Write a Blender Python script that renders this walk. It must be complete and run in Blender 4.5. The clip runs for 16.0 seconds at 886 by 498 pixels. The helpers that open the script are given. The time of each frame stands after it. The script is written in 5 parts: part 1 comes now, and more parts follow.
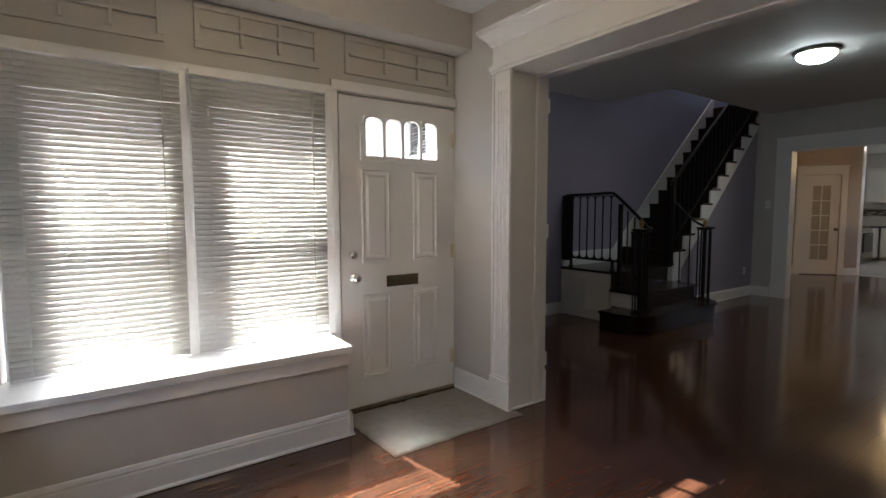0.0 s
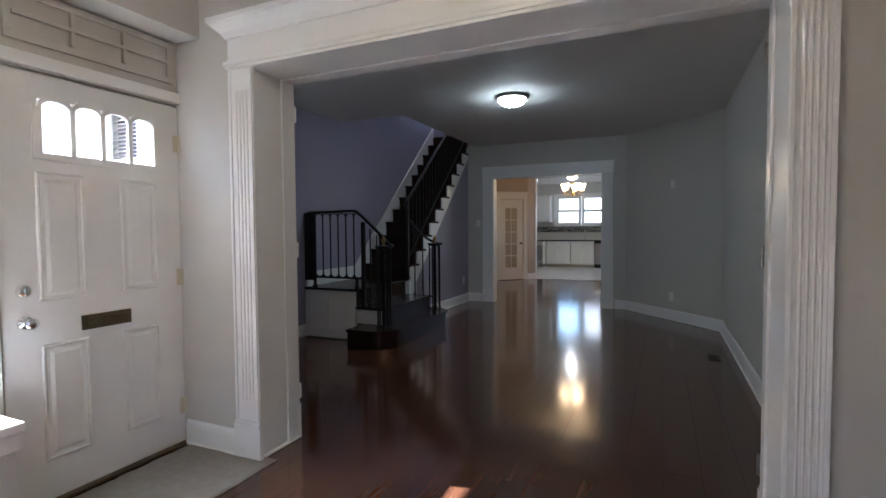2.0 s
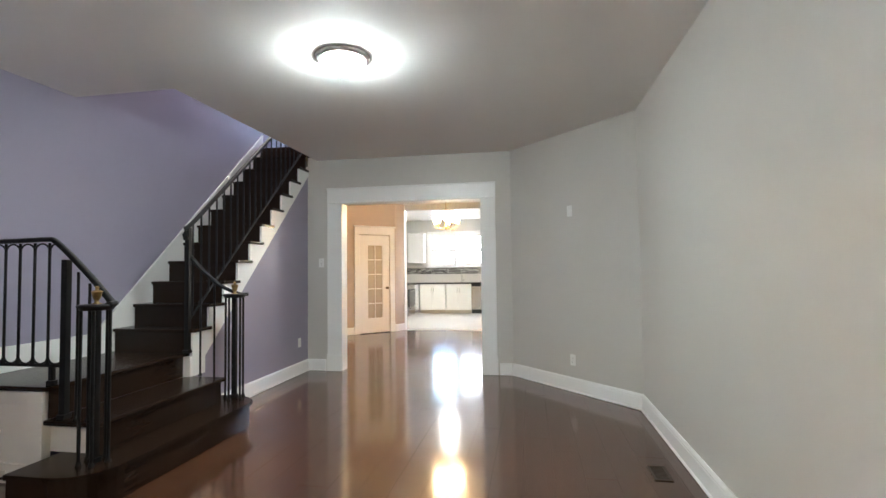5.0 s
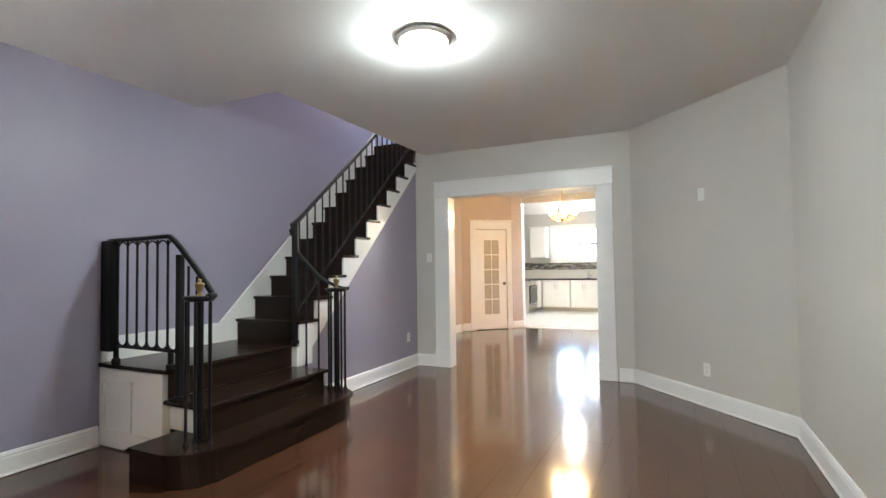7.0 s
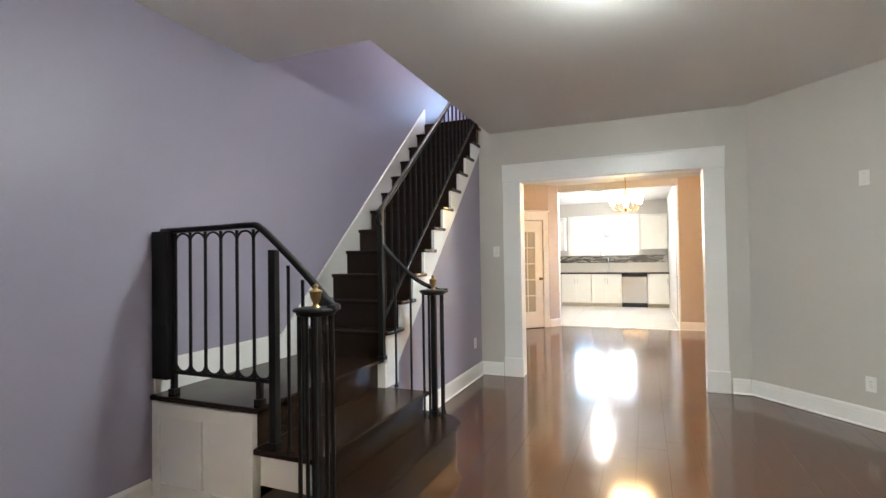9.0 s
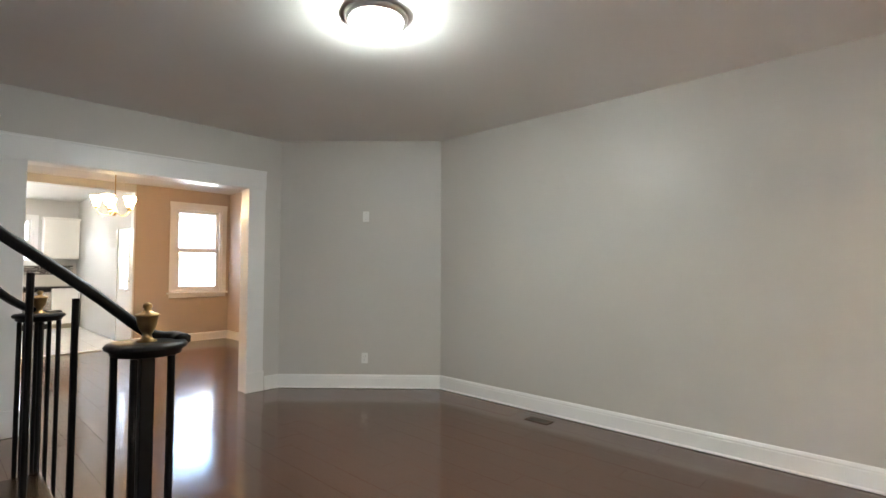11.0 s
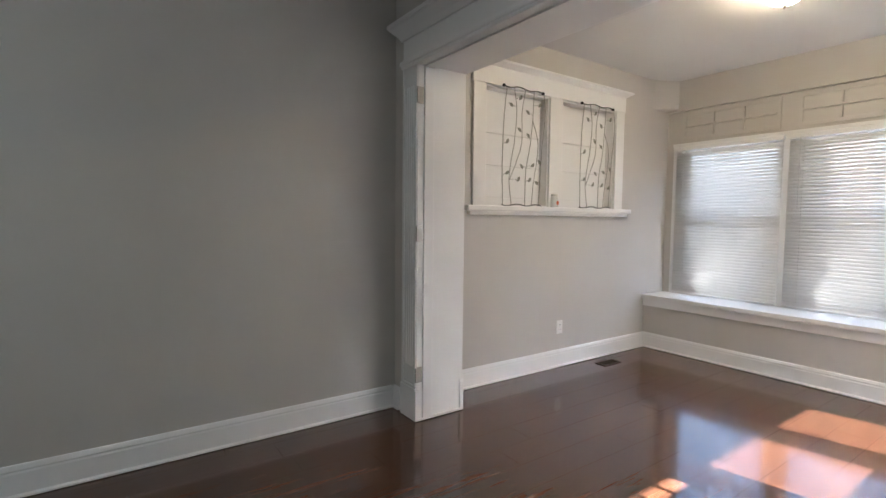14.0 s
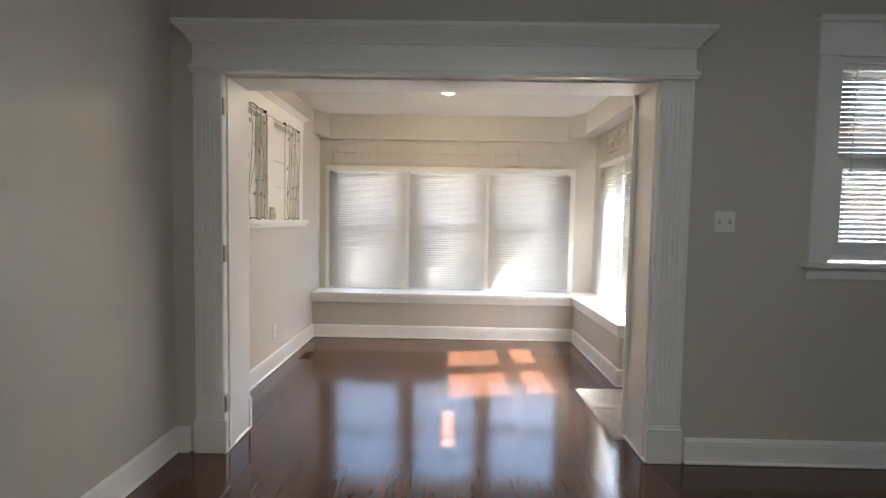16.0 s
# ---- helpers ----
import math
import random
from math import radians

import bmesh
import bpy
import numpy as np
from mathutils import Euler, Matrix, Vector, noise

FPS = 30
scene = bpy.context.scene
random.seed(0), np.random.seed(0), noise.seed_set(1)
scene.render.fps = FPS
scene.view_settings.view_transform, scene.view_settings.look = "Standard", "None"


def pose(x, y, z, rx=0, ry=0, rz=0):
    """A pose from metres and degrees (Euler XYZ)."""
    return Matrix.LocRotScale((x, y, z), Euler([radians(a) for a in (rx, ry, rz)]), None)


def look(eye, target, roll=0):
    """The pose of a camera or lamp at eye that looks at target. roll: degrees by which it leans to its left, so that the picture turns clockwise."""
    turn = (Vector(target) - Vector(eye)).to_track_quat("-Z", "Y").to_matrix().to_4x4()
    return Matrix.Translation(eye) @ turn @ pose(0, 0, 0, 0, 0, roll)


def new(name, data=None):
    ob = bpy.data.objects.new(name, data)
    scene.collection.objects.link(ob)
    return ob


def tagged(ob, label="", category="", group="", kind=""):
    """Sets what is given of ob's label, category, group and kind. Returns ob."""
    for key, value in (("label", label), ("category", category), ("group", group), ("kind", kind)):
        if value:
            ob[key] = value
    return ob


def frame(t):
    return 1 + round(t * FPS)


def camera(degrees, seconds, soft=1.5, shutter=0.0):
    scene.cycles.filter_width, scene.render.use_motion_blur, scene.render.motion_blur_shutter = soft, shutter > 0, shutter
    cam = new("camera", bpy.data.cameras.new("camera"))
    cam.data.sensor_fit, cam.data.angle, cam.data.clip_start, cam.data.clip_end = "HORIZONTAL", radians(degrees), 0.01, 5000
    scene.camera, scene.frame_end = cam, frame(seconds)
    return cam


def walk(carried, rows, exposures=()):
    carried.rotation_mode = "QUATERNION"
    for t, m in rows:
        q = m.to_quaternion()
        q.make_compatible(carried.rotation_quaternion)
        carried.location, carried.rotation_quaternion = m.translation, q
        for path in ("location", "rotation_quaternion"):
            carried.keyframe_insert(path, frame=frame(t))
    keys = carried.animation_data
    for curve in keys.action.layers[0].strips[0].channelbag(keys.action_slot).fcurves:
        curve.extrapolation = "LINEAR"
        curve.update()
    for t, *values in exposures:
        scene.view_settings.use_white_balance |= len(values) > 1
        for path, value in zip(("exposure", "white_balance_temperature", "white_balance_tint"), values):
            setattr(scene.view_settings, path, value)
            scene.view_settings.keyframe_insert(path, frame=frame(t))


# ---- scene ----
cam = camera(84.5, 16.0)
PATH = [
    (0, (2.323, -2.505, 1.326), (0.693, -1.356, 1.172), -0.1),
    (0.5, (2.346, -2.567, 1.352), (0.901, -1.194, 1.191), -0.2),
    (1, (2.331, -2.551, 1.344), (1.057, -1.016, 1.203), -0.2),
    (1.5, (2.256, -2.534, 1.322), (1.213, -0.831, 1.212), -0.3),
    (2, (2.089, -2.41, 1.316), (1.27, -0.587, 1.234), -0.4),
    (2.5, (1.813, -2.107, 1.354), (1.086, -0.245, 1.364), -0.4),
    (3, (1.605, -1.745, 1.347), (0.953, 0.144, 1.42), -0.4),
    (3.5, (1.567, -1.318, 1.362), (1.064, 0.616, 1.444), -0.6),
    (4, (1.636, -0.876, 1.344), (1.26, 1.087, 1.429), -0.7),
    (4.2, (1.678, -0.712, 1.338), (1.341, 1.258, 1.421), -0.7),
    (6.3, (1.983, 0.146, 1.29), (1.407, 2.059, 1.384), -0.8),
    (6.5, (2.019, 0.156, 1.29), (1.341, 2.035, 1.383), -0.8),
    (7, (1.981, 0.151, 1.294), (1.125, 1.957, 1.368), -0.8),
    (7.5, (1.907, 0.157, 1.283), (0.895, 1.882, 1.341), -0.7),
    (8, (1.681, 0.203, 1.281), (0.558, 1.857, 1.308), -0.6),
    (8.2, (1.544, 0.233, 1.294), (0.397, 1.871, 1.313), -0.5),
    (10.3, (-0.804, 0.762, 1.365), (0.064, 2.562, 1.442), -0.2),
    (10.5, (-0.897, 0.738, 1.307), (0.188, 2.415, 1.4), 0.3),
    (11, (-1.186, 0.757, 1.34), (0.266, 2.13, 1.42), 0.2),
    (11.5, (-1.225, 0.778, 1.311), (0.418, 1.918, 1.34), 0.3),
    (12, (-1.085, 0.839, 1.23), (0.725, 1.687, 1.184), -0.0),
    (12.5, (-0.847, 0.974, 1.259), (1.103, 1.403, 1.148), 0.0),
    (13, (-0.602, 1.203, 1.299), (1.388, 1.067, 1.158), 0.3),
    (13.5, (-0.351, 1.373, 1.283), (1.528, 0.699, 1.152), 0.5),
    (14, (-0.068, 1.594, 1.285), (1.566, 0.447, 1.159), 0.6),
    (14.5, (0.212, 1.841, 1.297), (1.474, 0.294, 1.176), 0.8),
    (15, (0.496, 2.052, 1.315), (1.32, 0.233, 1.195), 1.0),
    (15.5, (0.806, 2.396, 1.348), (1.202, 0.439, 1.237), 0.9),
    (16, (1.18, 2.803, 1.401), (1.204, 0.807, 1.286), 1.0),
]
EXPOSURES = [(0, 2.6, 6050, 9), (0.5, 2.57, 6000, 9), (1, 2.68, 5850, 9), (1.5, 3.05, 5650, 9), (2, 3.22, 5450, 9), (2.5, 3.5, 5400, 9), (3, 3.75, 5600, 9), (3.5, 4.05, 5800, 9), (4, 4.85, 5950, 8), (6.5, 5.42, 6100, 8), (8, 5.48, 6200, 8),
             (10.5, 5.35, 6450, 9), (11, 5.02, 6400, 9), (11.5, 5.0, 6350, 9), (12.5, 4.6, 6200, 8), (13.5, 3.98, 5950, 8), (14.5, 3.68, 5750, 8), (16, 3.88, 6100, 8)]
walk(cam, [(t, look(e, g, r)) for t, e, g, r in PATH], EXPOSURES)

# ---- sky and sun ----
SUN_WAY = Vector((1.015, 0.199, -1.0)).normalized()
world = bpy.data.worlds.new("sky")
scene.world = world
world.use_nodes = True
wn = world.node_tree.nodes
sky = wn.new("ShaderNodeTexSky")
sky.sky_type, sky.sun_disc = "NISHITA", False
sky.sun_elevation, sky.sun_rotation = math.asin(-SUN_WAY.z), math.atan2(-SUN_WAY.x, -SUN_WAY.y)
sky.air_density, sky.dust_density = 1.0, 2.0
world.node_tree.links.new(sky.outputs[0], wn["Background"].inputs[0])
wn["Background"].inputs[1].default_value = 0.15
sun_data = bpy.data.lights.new("sun", "SUN")
sun_data.energy, sun_data.angle, sun_data.color = 5.0, radians(0.53), (1.0, 0.96, 0.91)
sun = new("sun", sun_data)
sun.matrix_basis = look((-8, -4, 9), Vector((-8, -4, 9)) + SUN_WAY)


# ---- materials ----
def material(name, color, rough=0.6, metal=0.0, vary=0.08, scale=6.0, bump=0.0, bump_scale=120.0, emit=None, strength=0.0,
             coat=0.0, spec=0.5, rough_vary=0.0, object_vary=0.0):
    m = bpy.data.materials.new(name)
    m.use_nodes = True
    n, l = m.node_tree.nodes, m.node_tree.links
    b = n["Principled BSDF"]
    b.inputs["Base Color"].default_value = (*color, 1)
    b.inputs["Roughness"].default_value, b.inputs["Metallic"].default_value = rough, metal
    b.inputs["Specular IOR Level"].default_value, b.inputs["Coat Weight"].default_value = spec, coat
    tc = n.new("ShaderNodeTexCoord")
    if vary or object_vary:
        tex = n.new("ShaderNodeTexNoise")
        tex.inputs["Scale"].default_value, tex.inputs["Detail"].default_value = scale, 6
        l.new(tc.outputs["Object"], tex.inputs["Vector"])
        mix = n.new("ShaderNodeMix")
        mix.data_type = "RGBA"
        mix.inputs["A"].default_value = (*[c * (1 - vary) for c in color], 1)
        mix.inputs["B"].default_value = (*[min(1, c * (1 + vary)) for c in color], 1)
        l.new(tex.outputs["Fac"], mix.inputs["Factor"])
        out = mix.outputs["Result"]
        if object_vary:
            info, hsv, ramp = n.new("ShaderNodeObjectInfo"), n.new("ShaderNodeHueSaturation"), n.new("ShaderNodeMapRange")
            ramp.inputs["To Min"].default_value, ramp.inputs["To Max"].default_value = 1 - object_vary, 1 + object_vary
            l.new(info.outputs["Random"], ramp.inputs["Value"])
            l.new(ramp.outputs["Result"], hsv.inputs["Value"])
            l.new(out, hsv.inputs["Color"])
            out = hsv.outputs["Color"]
        l.new(out, b.inputs["Base Color"])
    if rough_vary:
        rt, rr = n.new("ShaderNodeTexNoise"), n.new("ShaderNodeMapRange")
        rt.inputs["Scale"].default_value, rt.inputs["Detail"].default_value = 3.0, 5
        l.new(tc.outputs["Object"], rt.inputs["Vector"])
        rr.inputs["To Min"].default_value, rr.inputs["To Max"].default_value = max(0, rough - rough_vary), rough + rough_vary
        l.new(rt.outputs["Fac"], rr.inputs["Value"])
        l.new(rr.outputs["Result"], b.inputs["Roughness"])
    if bump:
        bt, bp = n.new("ShaderNodeTexNoise"), n.new("ShaderNodeBump")
        bt.inputs["Scale"].default_value, bt.inputs["Detail"].default_value = bump_scale, 4
        bp.inputs["Strength"].default_value, bp.inputs["Distance"].default_value = bump, 0.004
        l.new(tc.outputs["Object"], bt.inputs["Vector"])
        l.new(bt.outputs["Fac"], bp.inputs["Height"])
        l.new(bp.outputs["Normal"], b.inputs["Normal"])
    if emit:
        b.inputs["Emission Color"].default_value = (*emit, 1)
        b.inputs["Emission Strength"].default_value = strength
    return m


def wood(name, dark, light, rough, along="Y", stretch=14.0, scale=9.0, object_vary=0.15, rough_vary=0.04, coat=0.0, spec=0.5, bump=0.02):
    m = bpy.data.materials.new(name)
    m.use_nodes = True
    n, l = m.node_tree.nodes, m.node_tree.links
    b = n["Principled BSDF"]
    tc, mp, info = n.new("ShaderNodeTexCoord"), n.new("ShaderNodeMapping"), n.new("ShaderNodeObjectInfo")
    mp.inputs["Scale"].default_value = tuple(1.0 if a == along else stretch for a in "XYZ")
    l.new(tc.outputs["Object"], mp.inputs["Vector"])
    shift = n.new("ShaderNodeVectorMath")
    shift.operation = "SCALE"
    shift.inputs[0].default_value = (13.0, 7.0, 3.0)
    l.new(info.outputs["Random"], shift.inputs["Scale"])
    l.new(shift.outputs["Vector"], mp.inputs["Location"])
    grain, broad = n.new("ShaderNodeTexNoise"), n.new("ShaderNodeTexNoise")
    grain.inputs["Scale"].default_value, grain.inputs["Detail"].default_value, grain.inputs["Distortion"].default_value = scale, 8, 0.4
    broad.inputs["Scale"].default_value, broad.inputs["Detail"].default_value = scale * 0.25, 3
    l.new(mp.outputs["Vector"], grain.inputs["Vector"])
    l.new(mp.outputs["Vector"], broad.inputs["Vector"])
    add, ramp = n.new("ShaderNodeMath"), n.new("ShaderNodeValToRGB")
    add.operation = "MULTIPLY_ADD"
    add.inputs[1].default_value = 0.5
    half = n.new("ShaderNodeMath")
    half.operation = "MULTIPLY"
    half.inputs[1].default_value = 0.5
    l.new(broad.outputs["Fac"], half.inputs[0])
    l.new(grain.outputs["Fac"], add.inputs[0])
    l.new(half.outputs[0], add.inputs[2])
    ramp.color_ramp.elements[0].position, ramp.color_ramp.elements[1].position = 0.38, 0.62
    ramp.color_ramp.elements[0].color, ramp.color_ramp.elements[1].color = (*dark, 1), (*light, 1)
    l.new(add.outputs[0], ramp.inputs["Fac"])
    hsv, rng = n.new("ShaderNodeHueSaturation"), n.new("ShaderNodeMapRange")
    rng.inputs["To Min"].default_value, rng.inputs["To Max"].default_value = 1 - object_vary, 1 + object_vary
    l.new(info.outputs["Random"], rng.inputs["Value"])
    l.new(rng.outputs["Result"], hsv.inputs["Value"])
    l.new(ramp.outputs["Color"], hsv.inputs["Color"])
    l.new(hsv.outputs["Color"], b.inputs["Base Color"])
    rr = n.new("ShaderNodeMapRange")
    rr.inputs["To Min"].default_value, rr.inputs["To Max"].default_value = rough - rough_vary, rough + rough_vary
    l.new(broad.outputs["Fac"], rr.inputs["Value"])
    l.new(rr.outputs["Result"], b.inputs["Roughness"])
    bp = n.new("ShaderNodeBump")
    bp.inputs["Strength"].default_value, bp.inputs["Distance"].default_value = bump, 0.002
    l.new(grain.outputs["Fac"], bp.inputs["Height"])
    l.new(bp.outputs["Normal"], b.inputs["Normal"])
    b.inputs["Coat Weight"].default_value, b.inputs["Specular IOR Level"].default_value = coat, spec
    return m


def glass_material(name, tint=(1, 1, 1)):
    m = bpy.data.materials.new(name)
    m.use_nodes = True
    b = m.node_tree.nodes["Principled BSDF"]
    b.inputs["Base Color"].default_value = (*tint, 1)
    b.inputs["Roughness"].default_value, b.inputs["Transmission Weight"].default_value = 0.0, 1.0
    b.inputs["IOR"].default_value = 1.3
    return m


GREIGE = material("greige_wall_paint", (0.58, 0.553, 0.512), 0.42, spec=0.4, vary=0.02, scale=3, bump=0.03, bump_scale=220, rough_vary=0.03)
PURPLE = material("purple_wall_paint", (0.33, 0.305, 0.393), 0.42, spec=0.35, vary=0.03, scale=3, bump=0.05, bump_scale=220, rough_vary=0.06)
TAN = material("tan_wall_paint", (0.52, 0.42, 0.34), 0.5, vary=0.03, scale=3, bump=0.05, bump_scale=220)
WHITE = material("white_gloss_trim", (0.84, 0.835, 0.82), 0.30, vary=0.012, scale=5, bump=0.02, bump_scale=25, rough_vary=0.03)
CEILING = material("ceiling_paint", (0.76, 0.745, 0.72), 0.75, vary=0.02, scale=2, bump=0.06, bump_scale=180)
KITCHEN_WALL = material("kitchen_wall_paint", (0.62, 0.61, 0.58), 0.6, vary=0.02, scale=3)
FLOOR = wood("glossy_reddish_laminate", (0.060, 0.0236, 0.0122), (0.110, 0.0448, 0.0234), 0.12, "Y", 16, 6, 0.09, 0.02, coat=0.20, spec=0.8, bump=0.0)
FLOOR.node_tree.nodes["Principled BSDF"].inputs["Coat Roughness"].default_value = 0.2
TREAD = wood("dark_stained_tread", (0.0180, 0.0094, 0.0058), (0.0205, 0.0108, 0.0067), 0.25, "Y", 18, 8, 0.08, 0.03, bump=0.004)
IRON = material("black_painted_iron", (0.006, 0.006, 0.0065), 0.42, vary=0.3, scale=30, bump=0.08, bump_scale=90, rough_vary=0.1)
IRON.node_tree.nodes["Principled BSDF"].inputs["Specular IOR Level"].default_value = 0.26
TREAD.node_tree.nodes["Principled BSDF"].inputs["Specular IOR Level"].default_value = 0.25
BRASS = material("aged_brass", (0.42, 0.29, 0.13), 0.34, 1.0, vary=0.25, scale=40)
OLD_BRASS = material("tarnished_brass", (0.20, 0.16, 0.10), 0.4, 1.0, vary=0.25, scale=40)
CHROME = material("chrome", (0.75, 0.75, 0.74), 0.12, 1.0, vary=0.05)
TWIG = material("grey_brown_wire", (0.33, 0.31, 0.285), 0.5, 0.2, vary=0.25, scale=40)
LEAF = material("grey_green_metal_leaf", (0.24, 0.245, 0.21), 0.55, 0.1, vary=0.25, scale=40)
NICKEL = material("brushed_nickel", (0.42, 0.40, 0.38), 0.3, 1.0, vary=0.1, scale=60)
SLAT = material("white_vinyl_slat", (0.74, 0.725, 0.69), 0.45, vary=0.03, scale=12)
sn = SLAT.node_tree
thin, blend = sn.nodes.new("ShaderNodeBsdfTranslucent"), sn.nodes.new("ShaderNodeMixShader")     # thin vinyl lets light through
thin.inputs["Color"].default_value = (0.80, 0.77, 0.72, 1)
blend.inputs[0].default_value = 0.17
sn.links.new(sn.nodes["Principled BSDF"].outputs[0], blend.inputs[1])
sn.links.new(thin.outputs[0], blend.inputs[2])
sn.links.new(blend.outputs[0], sn.nodes["Material Output"].inputs[0])
MAT_FABRIC = material("grey_beige_mat", (0.28, 0.26, 0.23), 0.95, vary=0.22, scale=22, bump=0.8, bump_scale=160)
GLASS = glass_material("window_glass")
PLASTIC = material("white_switch_plastic", (0.82, 0.81, 0.78), 0.35, vary=0.02)
# Near-black for painted shade in slots, vents and gaps; also the subfloor.
DARK = material("painted_gap_dark", (0.02, 0.02, 0.02), 0.7, vary=0.1)


# ---- building helpers ----
def box(bm, x0, x1, y0, y1, z0, z1, bevel=0.0):
    made = bmesh.ops.create_cube(bm, size=1.0)["verts"]
    for v in made:
        v.co = Vector(((x0 + x1) / 2 + v.co.x * (x1 - x0), (y0 + y1) / 2 + v.co.y * (y1 - y0), (z0 + z1) / 2 + v.co.z * (z1 - z0)))
    if bevel:
        edges = list({e for v in made for e in v.link_edges})
        bmesh.ops.bevel(bm, geom=edges, offset=bevel, segments=2, affect="EDGES", profile=0.6)
    return bm


def boxes(*rows, bevel=0.0):
    bm = bmesh.new()
    for r in rows:
        box(bm, *r, bevel=bevel)
    return bm


def loft(bm, rings, close=True, caps=True):
    """Joins rings of equal length with quads."""
    rows = [[bm.verts.new(p) for p in ring] for ring in rings]
    n = len(rows[0])
    for a, b in zip(rows, rows[1:]):
        for i in range(n if close else n - 1):
            j = (i + 1) % n
            bm.faces.new((a[i], a[j], b[j], b[i]))
    if caps and close:
        bm.faces.new(rows[0][::-1])
        bm.faces.new(rows[-1])
    bmesh.ops.recalc_face_normals(bm, faces=bm.faces)
    return bm


def prism(bm, outline, axis, a, b):
    """A flat outline, pulled along an axis from a to b; the outline gives the two other coordinates in order."""
    def at(p, w):
        c = list(p)
        c.insert("xyz".index(axis), w)
        return Vector(c)
    return loft(bm, [[at(p, a) for p in outline], [at(p, b) for p in outline]])


def tube(bm, points, radius, sides=8, caps=True):
    pts = [Vector(p) for p in points]
    rings = []
    up = Vector((0, 0, 1))
    for i, p in enumerate(pts):
        way = (pts[min(i + 1, len(pts) - 1)] - pts[max(i - 1, 0)]).normalized()
        side = way.cross(up if abs(way.z) < 0.95 else Vector((1, 0, 0))).normalized()
        top = side.cross(way).normalized()
        r = radius[i] if isinstance(radius, (list, tuple)) else radius
        rings.append([p + r * (math.cos(2 * math.pi * k / sides) * side + math.sin(2 * math.pi * k / sides) * top) for k in range(sides)])
    return loft(bm, rings, True, caps)


def bar(bm, points, wide, high):
    """A flat bar, wide sideways and high upwards, along points."""
    pts = [Vector(p) for p in points]
    rings = []
    for i, p in enumerate(pts):
        way = (pts[min(i + 1, len(pts) - 1)] - pts[max(i - 1, 0)]).normalized()
        side = way.cross(Vector((0, 0, 1)))
        side = side.normalized() if side.length > 1e-4 else Vector((1, 0, 0))
        top = side.cross(way).normalized()
        rings.append([p + side * wide / 2 * a + top * high / 2 * b for a, b in ((-1, -0.6), (-0.6, -1), (0.6, -1), (1, -0.6), (1, 0.5), (0.5, 1), (-0.5, 1), (-1, 0.5))])
    return loft(bm, rings)


def lathe(bm, profile, place, axis=(0, 0, 1), sides=24):
    """Turns a profile of (radius, height) round an axis through place."""
    turn = Vector((0, 0, 1)).rotation_difference(Vector(axis)).to_matrix()
    rings = [[Vector(place) + turn @ Vector((max(r, 1e-4) * math.cos(2 * math.pi * k / sides), max(r, 1e-4) * math.sin(2 * math.pi * k / sides), h))
              for k in range(sides)] for r, h in profile]
    return loft(bm, rings)


def mesh_object(name, bm, mat, smooth=False):
    me = bpy.data.meshes.new(name)
    if smooth:
        for f in bm.faces:
            f.smooth = True
    bm.to_mesh(me)
    bm.free()
    me.materials.append(mat)
    return new(name, me)


def setting(name, bm, mat, label, category, smooth=False):
    return tagged(mesh_object(name, bm, mat, smooth), label, category, kind="structure")


def thing(name, place, label, category, group="", kind=""):
    ob = new(name)
    ob.empty_display_size = 0.1
    ob.matrix_basis = Matrix.Translation(place)
    return tagged(ob, label, category, group, kind)


def attach(ob, parent):
    ob.parent = parent
    if parent.type == "EMPTY":
        ob.matrix_parent_inverse = Matrix.Translation(-parent.location)
    return ob


def part(name, bm, mat, parent, label="", smooth=False):
    ob = attach(mesh_object(name, bm, mat, smooth), parent)
    return tagged(ob, label)


def shared(name, mesh, place, parent, turn=(0, 0, 0)):
    """A piece that shares its mesh with others, at a place in the world."""
    ob = new(name, mesh)
    attach(ob, parent)
    ob.matrix_basis = pose(*place, *turn)
    return ob


def wall_cells(axis, p0, p1, u0, u1, z0, z1, holes=()):
    """A wall's body across axis from p0 to p1, with holes of (u0, u1, z0, z1) through it."""
    bm = bmesh.new()
    us = sorted({u0, u1, *[h[0] for h in holes], *[h[1] for h in holes]})
    for a, b in zip(us, us[1:]):
        zs = sorted({z0, z1, *[z for h in holes if h[0] < b - 1e-6 and h[1] > a + 1e-6 for z in (h[2], h[3])]})
        for c, d in zip(zs, zs[1:]):
            if any(h[0] < b - 1e-6 and h[1] > a + 1e-6 and h[2] < d - 1e-6 and h[3] > c + 1e-6 for h in holes):
                continue
            if axis == "y":
                box(bm, a, b, p0, p1, c, d)
            else:
                box(bm, p0, p1, a, b, c, d)
    bmesh.ops.remove_doubles(bm, verts=bm.verts, dist=1e-5)
    return bm


def run_profile(bm, profile, a, b, out):
    """A moulding along the floor line from a to b; profile of (out, up), out a unit vector away from the wall."""
    o = Vector((*out, 0))
    rings = [[Vector((p[0], p[1], 0)) + o * d + Vector((0, 0, z)) for d, z in profile] for p in (a, b)]
    return loft(bm, rings)


BASE = [(0.0, 0.004), (0.030, 0.004), (0.030, 0.012), (0.019, 0.020), (0.017, 0.112), (0.014, 0.122), (0.016, 0.130), (0.010, 0.146), (0.006, 0.152), (0.0, 0.152)]


def baseboard(a, b, out, label="white painted wooden baseboard along the floor"):
    return setting("baseboard", run_profile(bmesh.new(), BASE, a, b, out), WHITE, label, "baseboard")


